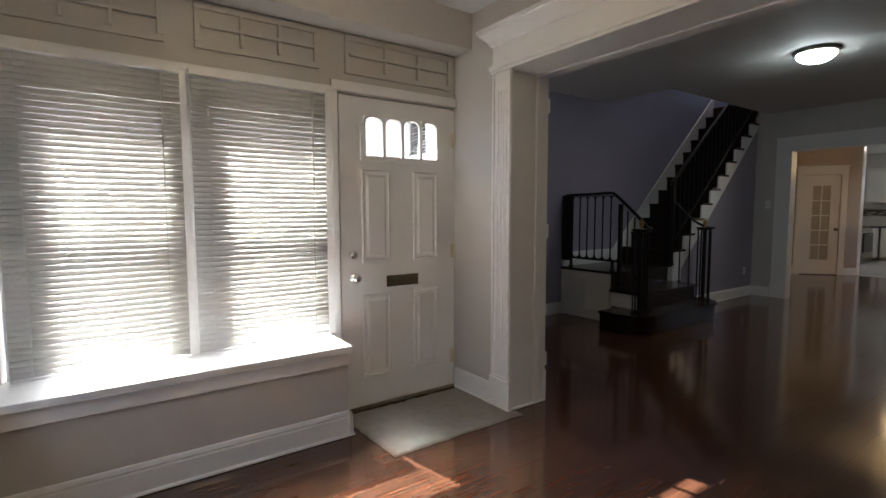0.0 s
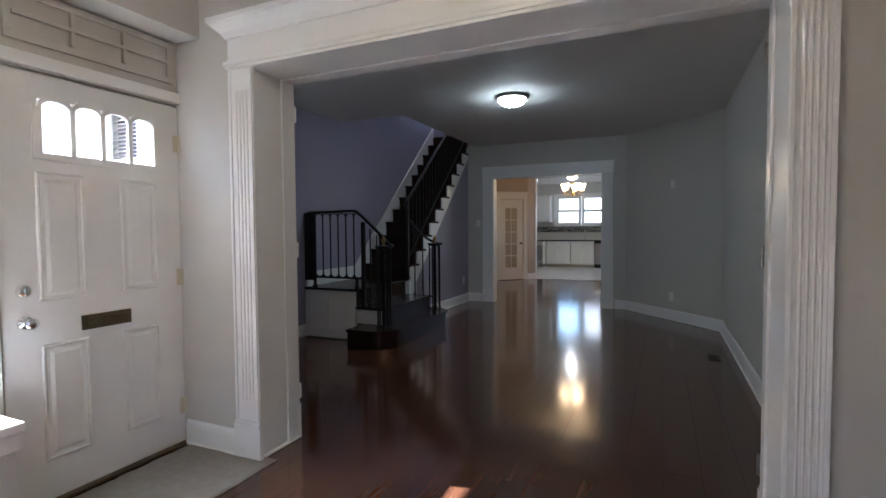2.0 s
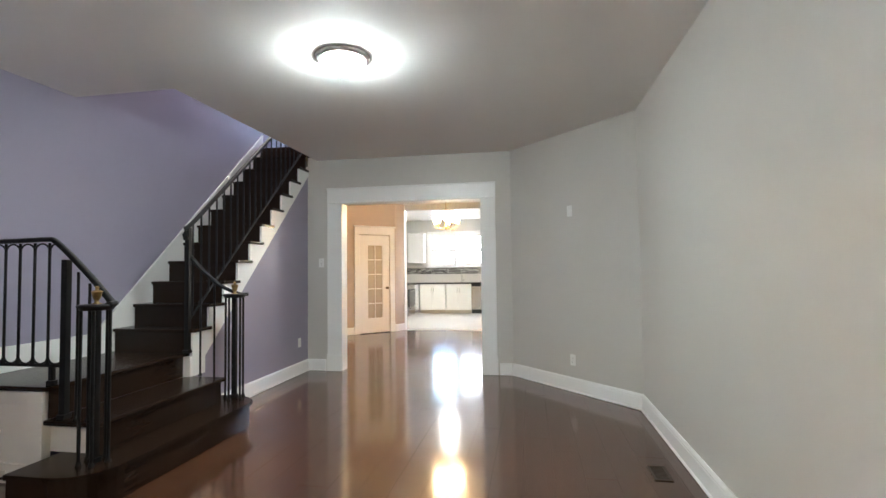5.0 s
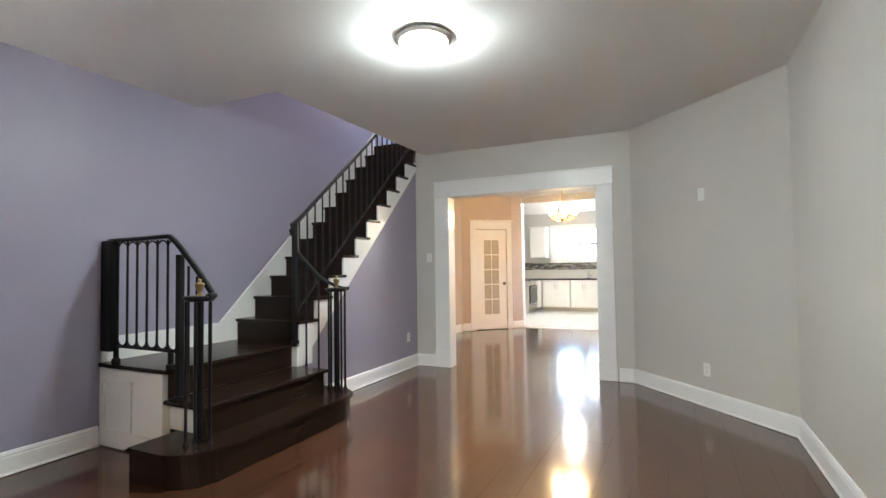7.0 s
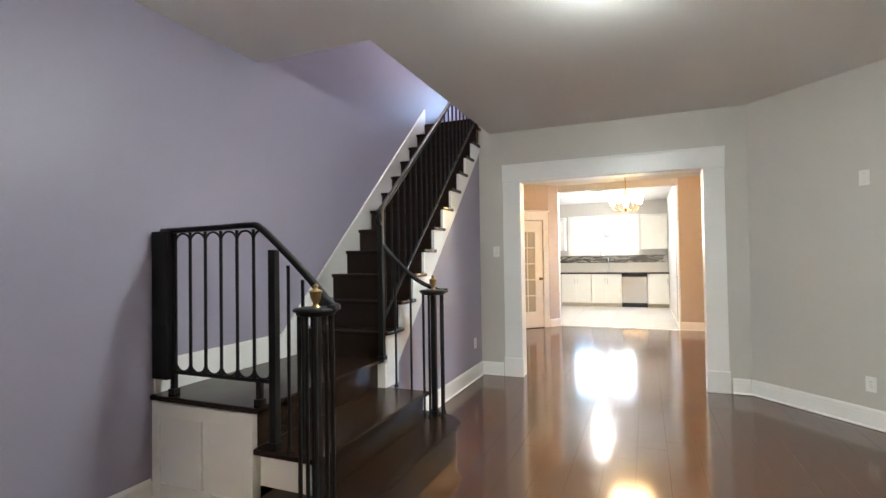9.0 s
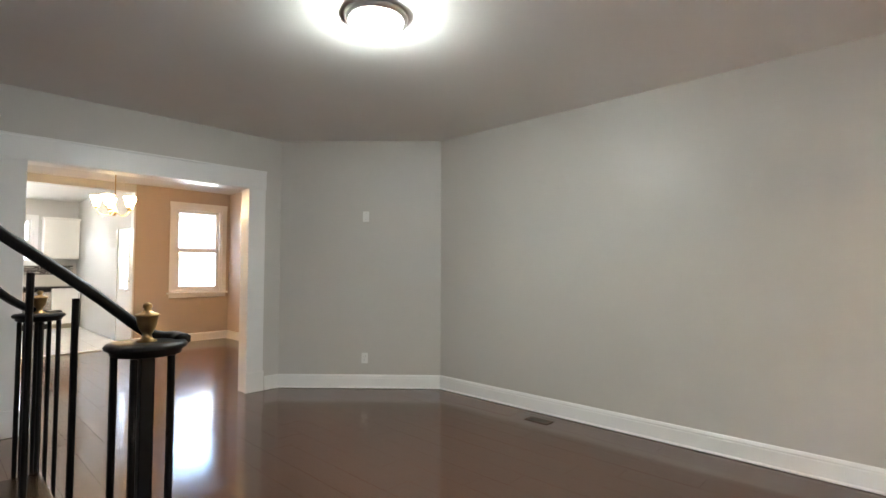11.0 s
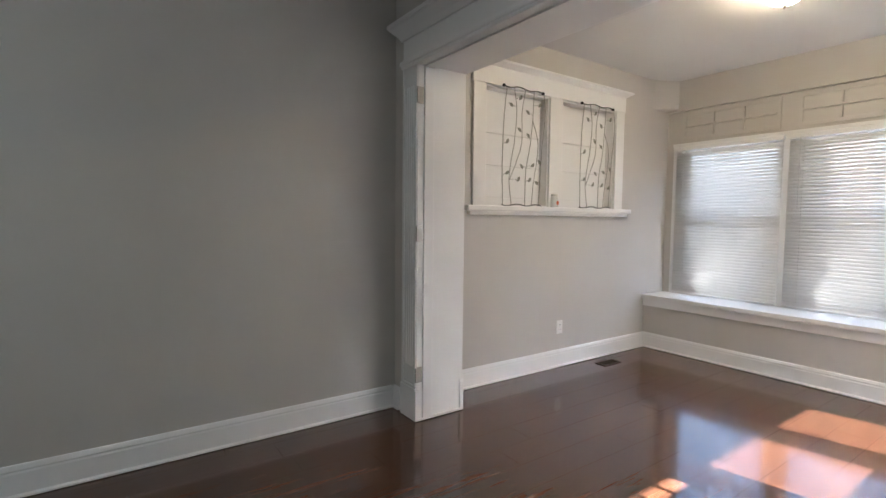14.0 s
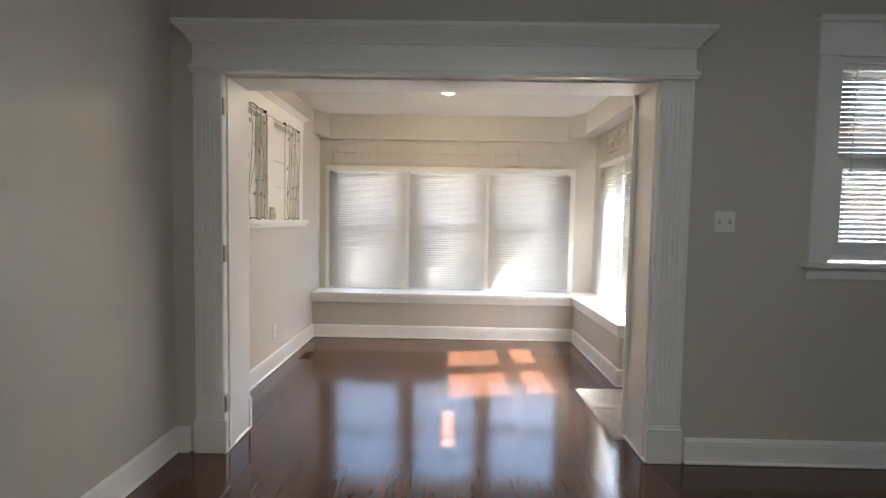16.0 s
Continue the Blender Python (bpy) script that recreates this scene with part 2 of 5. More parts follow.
def smooth_line(points, n=8):
    """A soft curve through points."""
    pts = [Vector(p) for p in points]
    pts = [2 * pts[0] - pts[1]] + pts + [2 * pts[-1] - pts[-2]]
    out = []
    for i in range(1, len(pts) - 2):
        a, b, c, d = pts[i - 1:i + 3]
        for k in range(n):
            t = k / n
            out.append(0.5 * ((2 * b) + (c - a) * t + (2 * a - 5 * b + 4 * c - d) * t * t + (3 * b - a - 3 * c + d) * t ** 3))
    return out + [pts[-2]]


# ---- structure ----
LX, RX = -1.93, 2.79            # side walls of the living room
CEIL, PCEIL = 2.785, 2.68
WTOP = 2.95                     # walls run up past the slightly sloping ceiling
BY = 5.905                      # back wall of the living room
KY = 10.2                       # back wall of the dining room
H = 0.205                       # stair rise

# partition between sunroom and living room: a layer for each side
part_hole = [(-0.02, 2.505, 0.0, 2.235)]
setting("wall_partition_living", wall_cells("y", -0.18, -0.02, LX, RX, 0, WTOP, part_hole + [(-1.70, -0.985, 1.19, 2.36)]), GREIGE,
        "greige painted plaster wall around the wide opening", "wall")
setting("wall_partition_sunroom", wall_cells("y", -0.34, -0.18, -0.75, RX, 0, WTOP, part_hole), GREIGE, "greige painted wall around the cased opening", "wall")
setting("wall_front_outer", wall_cells("y", -0.34, -0.18, LX - 0.16, -0.75, 0, WTOP, [(-1.70, -0.985, 1.19, 2.36)]), GREIGE, "outer layer of the front wall", "wall")
setting("wall_living_right", wall_cells("x", RX, RX + 0.16, -0.02, 6.09, 0, WTOP), GREIGE, "long plain greige painted living room wall", "wall")
setting("wall_living_left", wall_cells("x", LX - 0.16, LX, -0.18, 7.6, 0, 5.4), PURPLE, "muted purple painted wall beside the staircase", "wall")
DIAG = [(1.565, BY), (RX, 4.55), (RX + 0.02, BY)]
bm = prism(bmesh.new(), DIAG, "z", 0, WTOP)
setting("wall_diagonal", bm, GREIGE, "greige painted diagonal corner wall", "wall")
din_hole = [(-0.672, 1.205, 0.0, 2.22)]
setting("wall_dining_living_side", wall_cells("y", BY, BY + 0.08, LX, RX, 0, WTOP, din_hole + [(LX, -1.14, 2.40, WTOP)]), GREIGE, "greige painted wall with a cased opening to the dining room", "wall")
setting("wall_dining_side", wall_cells("y", BY + 0.08, BY + 0.16, -1.9, 2.8, 0, 2.75, din_hole + [(-1.9, -1.14, 2.40, 2.75)]), TAN, "tan painted wall of the dining room", "wall")
# sunroom shell
win_left = (-2.90, -1.30, 0.53, 2.07)
setting("wall_sunroom_left", wall_cells("x", -0.75, -0.60, -3.4, -0.34, 0, PCEIL, [(-1.255, -0.325, 0.0, 2.075), win_left]), GREIGE, "greige painted wall with windows and the front door", "wall")
setting("wall_sunroom_left_dado", boxes((-0.60, -0.30, -3.28, -1.345, 0, 0.48)), GREIGE, "greige painted low wall under the window sill", "wall")
win_front = (-0.30, 2.67, 0.53, 2.03)
setting("wall_sunroom_front", wall_cells("y", -3.40, -3.25, -0.75, RX + 0.15, 0, PCEIL, [win_front]), GREIGE, "greige painted front wall with three windows", "wall")
setting("wall_sunroom_front_dado", boxes((-0.29, RX, -3.25, -2.92, 0, 0.48)), GREIGE, "greige painted low wall under the front windows", "wall")
NICHES = [(-1.47, -0.78, 1.385, 2.29), (-2.35, -1.62, 1.385, 2.29)]
setting("wall_sunroom_right", wall_cells("x", RX, RX + 0.10, -3.25, -0.34, 0, PCEIL, NICHES), GREIGE, "greige painted wall with two recessed niches", "wall")
setting("wall_sunroom_right_back", wall_cells("x", RX + 0.10, RX + 0.22, -3.4, -0.18, 0, PCEIL), WHITE, "white boarded back of the wall niches", "wall")
setting("beam_left", boxes((-0.60, -0.395, -3.25, -0.34, 2.44, PCEIL)), GREIGE, "greige boxed beam under the ceiling", "beam")
setting("beam_front", boxes((-0.395, RX, -3.25, -3.205, 2.38, PCEIL)), GREIGE, "greige boxed beam above the front windows", "beam")
setting("beam_corner", prism(bmesh.new(), [(RX, -3.205), (2.66, -3.205), (RX, -2.96)], "z", 2.40, PCEIL), GREIGE, "greige boxed beam corner", "beam")
setting("beam_corner", prism(bmesh.new(), [(-0.395, -3.205), (-0.395, -2.96), (-0.24, -3.205)], "z", 2.42, PCEIL), GREIGE, "greige boxed beam corner", "beam")
# ceilings
setting("ceiling_sunroom", boxes((-0.9, RX + 0.2, -3.5, -0.18, PCEIL, PCEIL + 0.12)), CEILING, "plain white painted sunroom ceiling", "ceiling")
bm = boxes((-1.0, RX + 0.16, -0.18, BY + 0.16, CEIL, 3.075), (LX - 0.16, -1.0, -0.18, 3.22, CEIL, 3.075))
for v in bm.verts:
    if v.co.z < 2.9:
        v.co.z += 0.002 * (RX - v.co.x)
setting("ceiling_living", bm, CEILING, "plain pale painted living room ceiling", "ceiling")
setting("ceiling_dining", boxes((-0.98, 3.0, BY + 0.16, KY + 0.15, 2.75, 3.075), (-2.1, -0.98, 6.9, KY + 0.15, 2.75, 3.075)), CEILING, "plain pale dining room ceiling", "ceiling")
setting("ceiling_kitchen", boxes((-2.4, 1.4, KY + 0.15, 15.1, 2.86, 3.0)), CEILING, "plain white kitchen ceiling", "ceiling")
# stairwell above
setting("wall_stairwell_right", boxes((-1.0, -0.9, 3.1, 7.6, 3.075, 5.4)), PURPLE, "muted purple wall of the stairwell", "wall")
setting("wall_stairwell_front", boxes((LX, -1.0, 3.10, 3.22, 3.075, 5.4)), PURPLE, "muted purple wall of the stairwell", "wall")
setting("wall_stairwell_back", wall_cells("y", 7.5, 7.6, LX, -1.0, 2.9, 5.4, [(-1.58, -1.26, 3.55, 4.05)]), PURPLE, "muted purple wall of the upper hall", "wall")
setting("ceiling_upstairs", boxes((LX - 0.16, -0.9, 3.1, 7.6, 5.4, 5.5)), CEILING, "plain pale upper hall ceiling", "ceiling")
setting("floor_upstairs", boxes((LX, -0.98, 6.12, 7.5, 2.95, 3.06)), TREAD, "dark wooden upper hall floor", "floor")
# dining shell
setting("wall_dining_left", wall_cells("x", -2.05, -1.9, BY + 0.16, 9.4, 0, 2.75), TAN, "tan painted dining room wall", "wall")
setting("wall_dining_right", wall_cells("x", 2.80, 2.95, BY + 0.16, KY + 0.15, 0, 2.75), TAN, "tan painted dining room wall", "wall")
DWIN = (1.84, 2.66, 0.90, 2.42)
setting("wall_dining_back", wall_cells("y", KY, KY + 0.15, 1.22, 2.95, 0, 2.75, [DWIN]), TAN, "tan painted wall with a white window", "wall")
setting("wall_kitchen_header", boxes((-0.92, 1.22, KY, KY + 0.15, 2.62, 2.86)), KITCHEN_WALL, "painted header above the kitchen opening", "wall")
KW = (-1.30, 0.42, 1.40, 2.42)
setting("wall_kitchen_back", wall_cells("y", 14.8, 14.95, -2.3, 1.37, 0, 2.86, [KW]), KITCHEN_WALL, "pale painted kitchen wall with a wide window", "wall")
setting("wall_kitchen_left", wall_cells("x", -2.45, -2.3, 9.4, 14.95, 0, 2.86), KITCHEN_WALL, "pale painted kitchen wall", "wall")
setting("wall_kitchen_right", wall_cells("x", 1.22, 1.37, KY + 0.15, 14.95, 0, 2.86, [(10.43, 11.30, 0.0, 2.05)]), KITCHEN_WALL, "pale painted kitchen wall with a back door", "wall")
setting("wall_pantry_back", boxes((-2.45, -2.05, 9.3, 9.4, 0, 2.86)), KITCHEN_WALL, "plain wall behind the corner door", "wall")

# baseboards
diag_n = Vector((-(BY - 4.55), -(RX - 1.565))).normalized()
baseboard((RX, 0.0), (RX, 4.55), (-1, 0))
baseboard((RX, 4.55), (1.565, BY), (diag_n.x, diag_n.y))
baseboard((1.55, BY), (1.40, BY), (0, -1))
baseboard((-0.88, BY), (-1.14, BY), (0, -1))
baseboard((-1.14, 3.75), (-1.14, BY), (1, 0))
baseboard((LX, -0.02), (LX, 2.36), (1, 0))
baseboard((LX, -0.02), (-0.225, -0.02), (0, 1))
baseboard((2.70, -0.02), (RX, -0.02), (0, 1))
baseboard((RX, -2.92), (RX, -0.34), (-1, 0))
baseboard((-0.29, -2.92), (RX, -2.92), (0, 1))
baseboard((-0.30, -2.92), (-0.30, -1.345), (1, 0))
baseboard((-0.60, -1.345), (-0.27, -1.345), (0, 1))
baseboard((-0.58, -0.34), (-0.16, -0.34), (0, -1))
baseboard((2.80, BY + 0.16), (2.80, KY), (-1, 0))
baseboard((1.22, KY), (2.80, KY), (0, -1))
baseboard((-1.9, BY + 0.16), (-1.9, 9.15), (1, 0))


# ---- cased openings ----
def crown(bm, x0, x1, y_wall, out, z0, z1, reach):
    """A stepped crown with mitred returns on a head board; out is +1 or -1 along y."""
    rows = [(0.0, 0.0), (0.012, 0.0), (0.016, 0.10), (0.35 * reach, 0.28), (0.55 * reach, 0.42), (0.82 * reach, 0.62), (0.9 * reach, 0.68), (0.9 * reach, 0.74), (reach, 0.78), (reach, 1.0)]
    rings = []
    for d, f in rows:
        z = z0 + f * (z1 - z0)
        ya, yb = y_wall, y_wall + out * (0.022 + d)
        rings.append([(x0 - d, ya, z), (x0 - d, yb, z), (x1 + d, yb, z), (x1 + d, ya, z)])
    return loft(bm, rings)


def pilaster(bm, x0, x1, y_wall, out, z0, z1):
    """A casing board with raised flutes between two borders."""
    f = lambda a, b: (min(y_wall + out * a, y_wall + out * b), max(y_wall + out * a, y_wall + out * b))
    box(bm, x0, x1, *f(0, 0.019), z0, z1, bevel=0.003)
    w = (x1 - x0)
    n = 4
    for i in range(n):
        c = x0 + w * (0.30 + 0.145 * i)
        pts = [(c + w * 0.05 * math.cos(math.pi * k / 6), y_wall + out * (0.017 + 0.009 * math.sin(math.pi * k / 6))) for k in range(7)]
        loft(bm, [[(x, y, z0 + 0.12) for x, y in pts], [(x, y, z1 - 0.12) for x, y in pts]])
    for c in (x0 + w * 0.07, x1 - w * 0.07):
        box(bm, c - 0.009, c + 0.009, *f(0.018, 0.028), z0, z1, bevel=0.003)


def cased_opening(name, x0, x1, z, y_wall, out, casing, label, right_casing=None):
    base = thing(name, ((x0 + x1) / 2, y_wall, 0), label, "door casing", kind="structure")
    f = lambda a, b: (min(y_wall + out * a, y_wall + out * b), max(y_wall + out * a, y_wall + out * b))
    rc = right_casing or casing
    for a, b in ((x0 - casing, x0), (x1, x1 + rc)):
        bm = bmesh.new()
        pilaster(bm, a, b, y_wall, out, 0.225, z)
        part("pilaster", bm, WHITE, base)
        bm = boxes((a - 0.012, b + 0.006 if b <= x0 else b + 0.012, *f(0, 0.030), 0.003, 0.20), bevel=0.004)
        box(bm, a - 0.006, b + 0.004, *f(0, 0.036), 0.198, 0.212, bevel=0.005)
        box(bm, a - 0.002, b + 0.002, *f(0, 0.027), 0.210, 0.228, bevel=0.005)
        part("plinth_block", bm, WHITE, base)
    a, b = x0 - casing, x1 + rc
    bm = boxes((a - 0.012, b + 0.012, *f(0, 0.034), z, z + 0.02), bevel=0.006)
    box(bm, a - 0.02, b + 0.02, *f(0, 0.042), z + 0.018, z + 0.045, bevel=0.008)
    box(bm, a - 0.006, b + 0.006, *f(0, 0.028), z + 0.043, z + 0.058, bevel=0.004)
    part("band_moulding", bm, WHITE, base)
    part("head_board", boxes((a, b, *f(0, 0.022), z + 0.056, z + 0.180), bevel=0.003), WHITE, base)
    bm = bmesh.new()
    crown(bm, a, b, y_wall, out, z + 0.172, z + 0.275, 0.078)
    part("crown_moulding", bm, WHITE, base)
    return base


cased_opening("opening_sunroom_side", 0.025, 2.485, 2.215, -0.34, -1, 0.178, "white fluted casing with crown moulding round the wide opening", 0.14)
living_case = cased_opening("opening_living_side", 0.0, 2.485, 2.215, -0.02, 1, 0.187, "white fluted casing with crown moulding round the wide opening", 0.17)
# jamb lining of the wide opening
jamb = thing("opening_jamb", (1.24, -0.18, 0), "white jamb lining of the wide opening with old hinges", "door jamb", kind="structure")
for x0, x1, s in ((-0.02, 0.0, 1), (2.485, 2.505, -1)):
    part("jamb_board", boxes((x0, x1, -0.345, -0.015, 0.003, 2.215), bevel=0.002), WHITE, jamb)
    a, b = (0.0, 0.012) if s > 0 else (2.473, 2.485)
    part("door_stop", boxes((a, b, -0.115, -0.045, 0.003, 2.215), bevel=0.003), WHITE, jamb)
    part("shoe_moulding", boxes((a - 0.001, b + 0.004, -0.36, 0.0, 0.003, 0.018), bevel=0.004), WHITE, jamb)
    for z in (0.25, 1.14, 1.98):
        h0, h1 = (0.0, 0.006) if s > 0 else (2.479, 2.485)
        hinge = part("hinge", boxes((h0, h1, -0.040, 0.004, z, z + 0.10), bevel=0.001), WHITE if s > 0 else NICKEL, jamb)
        bm = bmesh.new()
        for i in range(3):
            lathe(bm, [(0.007, 0), (0.007, 0.028)], (h0 + 0.004 * s, 0.006, z + 0.005 + 0.031 * i), sides=10)
        part("hinge_knuckle", bm, WHITE if s > 0 else NICKEL, hinge)
part("head_jamb", boxes((-0.02, 2.505, -0.345, -0.015, 2.215, 2.235)), WHITE, jamb)
part("head_stop", boxes((0.0, 2.485, -0.115, -0.045, 2.203, 2.214), bevel=0.003), WHITE, jamb)

# spring stop on the plinth beside the front door
stop = thing("spring_door_stop", (-0.085, -0.37, 0.07), "small white spring door stop on the plinth block", "door stop")
part("spring", tube(bmesh.new(), [(-0.085 + 0.006 * math.cos(1.6 * k), -0.372 - 0.0011 * k, 0.07 + 0.006 * math.sin(1.6 * k)) for k in range(56)], 0.0016, 5), WHITE, stop, "", True)
part("rubber_tip", lathe(bmesh.new(), [(0.001, 0.0), (0.008, 0.002), (0.008, 0.010), (0.005, 0.014), (0.001, 0.015)], (-0.085, -0.432, 0.07), (0, -1, 0), 12), PLASTIC, stop, "white rubber tip", True)

# casing towards the dining room: flat boards with a capped head
dcase = thing("opening_dining_casing", (0.27, BY, 0), "plain white wooden casing of the dining room opening", "door casing", kind="structure")
for a, b in ((-0.855, -0.652), (1.185, 1.372)):
    part("casing_board", boxes((a, b, BY - 0.022, BY, 0.003, 2.20), bevel=0.004), WHITE, dcase)
    part("plinth_block", boxes((a - 0.008, b + 0.008, BY - 0.032, BY, 0.003, 0.215), bevel=0.005), WHITE, dcase)
part("head_board", boxes((-0.857, 1.378, BY - 0.026, BY, 2.20, 2.39), bevel=0.004), WHITE, dcase)
part("head_cap", boxes((-0.861, 1.382, BY - 0.034, BY, 2.39, 2.41), bevel=0.006), WHITE, dcase)
part("head_bead", boxes((-0.857, 1.378, BY - 0.032, BY - 0.02, 2.205, 2.222), bevel=0.005), WHITE, dcase)
for a, b in ((-0.672, -0.652), (1.185, 1.205)):
    part("jamb_board", boxes((a, b, BY - 0.004, BY + 0.165, 0.003, 2.20)), WHITE, dcase)
part("head_jamb", boxes((-0.672, 1.205, BY - 0.004, BY + 0.165, 2.20, 2.22)), WHITE, dcase)

# ---- staircase ----
stairs = thing("staircase", (-1.3, 3.6, 0), "dark-stained wooden staircase with white strings and a landing", "staircase")
SX0, SX1 = LX, -1.14


def rounded_step(x_back, x_nose, y0, y1, z0, z1, r):
    """Outline of a step whose two front corners are rounded."""
    pts = [(x_back, y0)]
    for k in range(9):
        a = math.pi / 2 * k / 8
        pts.append((x_nose - r + r * math.sin(a), y0 + r - r * math.cos(a)))
    for k in range(9):
        a = math.pi / 2 * k / 8
        pts.append((x_nose - r + r * math.cos(a), y1 - r + r * math.sin(a)))
    pts.append((x_back, y1))
    return prism(bmesh.new(), pts, "z", z0, z1)


# two lower steps towards the room, the first with rounded ends
bm = rounded_step(-1.12, -0.56, 2.06, 3.84, H - 0.032, H, 0.27)
bmesh.ops.bevel(bm, geom=[e for e in bm.edges if abs(e.verts[0].co.z - e.verts[1].co.z) < 1e-5], offset=0.010, segments=2, affect="EDGES")
part("tread", bm, TREAD, stairs)
part("riser", rounded_step(-1.11, -0.585, 2.085, 3.815, 0.003, H - 0.032, 0.25), TREAD, stairs)
part("tread", boxes((-1.20, -0.80, 2.36, 3.64, 2 * H - 0.03, 2 * H), bevel=0.010), TREAD, stairs)
part("riser", boxes((-0.85, -0.83, 2.40, 3.60, H, 2 * H - 0.03)), TREAD, stairs)
part("landing", boxes((LX, -1.165, 2.355, 3.64, 3 * H - 0.03, 3 * H), bevel=0.010), TREAD, stairs)
part("riser", boxes((-1.215, -1.195, 2.40, 3.60, 2 * H, 3 * H - 0.03)), TREAD, stairs)
NOSE, RUN = 3.60, 0.222
for k in range(4, 15):
    y = NOSE + RUN * (k - 4)
    part("riser", boxes((SX0 + 0.02, SX1 - 0.012, y + 0.028, y + 0.048, (k - 1) * H, k * H - 0.03)), TREAD, stairs)
    part("tread", boxes((SX0 + 0.02, SX1 + 0.035, y, y + RUN + 0.05, k * H - 0.03, k * H), bevel=0.009), TREAD, stairs)
part("riser", boxes((SX0 + 0.02, SX1, NOSE + RUN * 11 + 0.028, NOSE + RUN * 11 + 0.05, 14 * H, 15 * H - 0.02)), TREAD, stairs)
# outer string cut to the steps
cut = []
for k in range(4, 14):
    y = NOSE + RUN * (k - 4) + 0.03
    cut += [(y, (k - 1) * H - (0.17 if k == 4 else 0)), (y, k * H - 0.03)]
cut += [(BY, 13 * H - 0.03), (BY, 2.60), (3.80, 0.56), (3.80, 0.41)]
cut[0] = (NOSE + 0.03, 2 * H)
part("outer_string", prism(bmesh.new(), cut, "x", SX1 - 0.010, SX1 + 0.014), WHITE, stairs, "white painted cut string")
part("wall_string", prism(bmesh.new(), [(3.36, 3 * H), (3.36, 0.74), (3.46, 0.83), (6.1, 3.255), (6.1, 2.85), (3.70, 3 * H)], "x", LX, LX + 0.02), WHITE, stairs, "white painted wall string")
part("landing_base", boxes((LX, LX + 0.018, 2.38, 3.40, 3 * H, 0.80), bevel=0.004), WHITE, stairs, "white baseboard on the landing")
# white panelled box below the landing
bm = boxes((LX, -1.20, 2.385, 2.42, 0.003, 3 * H - 0.03))
part("side_panel", bm, WHITE, stairs, "white panelled side of the landing")
for a, b, c, d in ((-1.93, -1.875, 0.01, 0.58), (-1.30, -1.195, 0.01, 0.575), (-1.875, -1.30, 0.50, 0.575), (-1.875, -1.30, 0.01, 0.13), (-1.60, -1.56, 0.13, 0.50)):
    part("panel_rail", boxes((a, b, 2.370, 2.386, c, d), bevel=0.003), WHITE, stairs)
part("corner_post", boxes((-1.30, -1.19, 2.352, 2.372, 0.01, 0.585), bevel=0.003), WHITE, stairs)
part("side_panel", boxes((-1.22, -0.86, 2.42, 2.435, H, 2 * H - 0.03)), WHITE, stairs)
part("back_panel", boxes((-1.22, -1.13, 3.60, 3.63, 0.2, 3 * H - 0.03)), WHITE, stairs)
setting("wall_under_stairs", prism(bmesh.new(), [(3.63, 0), (BY, 0), (BY, 2.62), (3.63, 0.42)], "x", -1.24, SX1), PURPLE, "muted purple wall below the staircase", "wall")
# ---- windows and blinds ----
def local_box(bm, place, u0, u1, v0, v1, z0, z1, bevel=0.0):
    """A box in a wall's own coordinates: u along it, v outwards, z up; place turns (u, v) into (x, y)."""
    (xa, ya), (xb, yb) = place(u0, v0), place(u1, v1)
    return box(bm, min(xa, xb), max(xa, xb), min(ya, yb), max(ya, yb), z0, z1, bevel)


def local_boxes(place, *rows, bevel=0.0):
    bm = bmesh.new()
    for r in rows:
        local_box(bm, place, *r, bevel=bevel)
    return bm


def sash_window(name, place, u0, u1, z0, z1, label, meet=0.5, stile=0.055, sides=(0.035, 0.035), head=0.035, foot=0.035, rail=0.058):
    """A double-hung window: a frame with the given widths at its sides, head and foot, and two sashes with a pane each."""
    x, y = place((u0 + u1) / 2, 0.05)
    base = thing(name, (x, y, z0), label, "window", kind="structure")
    a, b, c0, d0 = u0 + sides[0], u1 - sides[1], z0 + foot, z1 - head
    part("window_frame", local_boxes(place, (u0, a, 0, 0.13, z0, z1), (b, u1, 0, 0.13, z0, z1), (a, b, 0, 0.13, d0, z1), (a, b, 0, 0.13, z0, c0), bevel=min(0.003, foot / 3, sides[1] / 3)), WHITE, base)
    zm = z0 + (z1 - z0) * meet
    for c, d, v, low, high in ((c0, zm + 0.012, 0.03, 0.065, rail), (zm - 0.012, d0, 0.075, rail, 0.055)):
        s = part("sash", local_boxes(place, (a, a + stile, v, v + 0.04, c, d), (b - stile, b, v, v + 0.04, c, d), (a + stile, b - stile, v, v + 0.04, d - high, d), (a + stile, b - stile, v, v + 0.04, c, c + low), bevel=0.004), WHITE, base)
        pane = part("pane", local_boxes(place, (a + stile - 0.005, b - stile + 0.005, v + 0.018, v + 0.022, c + low - 0.01, d - high + 0.01)), GLASS, s)
        pane.visible_shadow = False
    return base


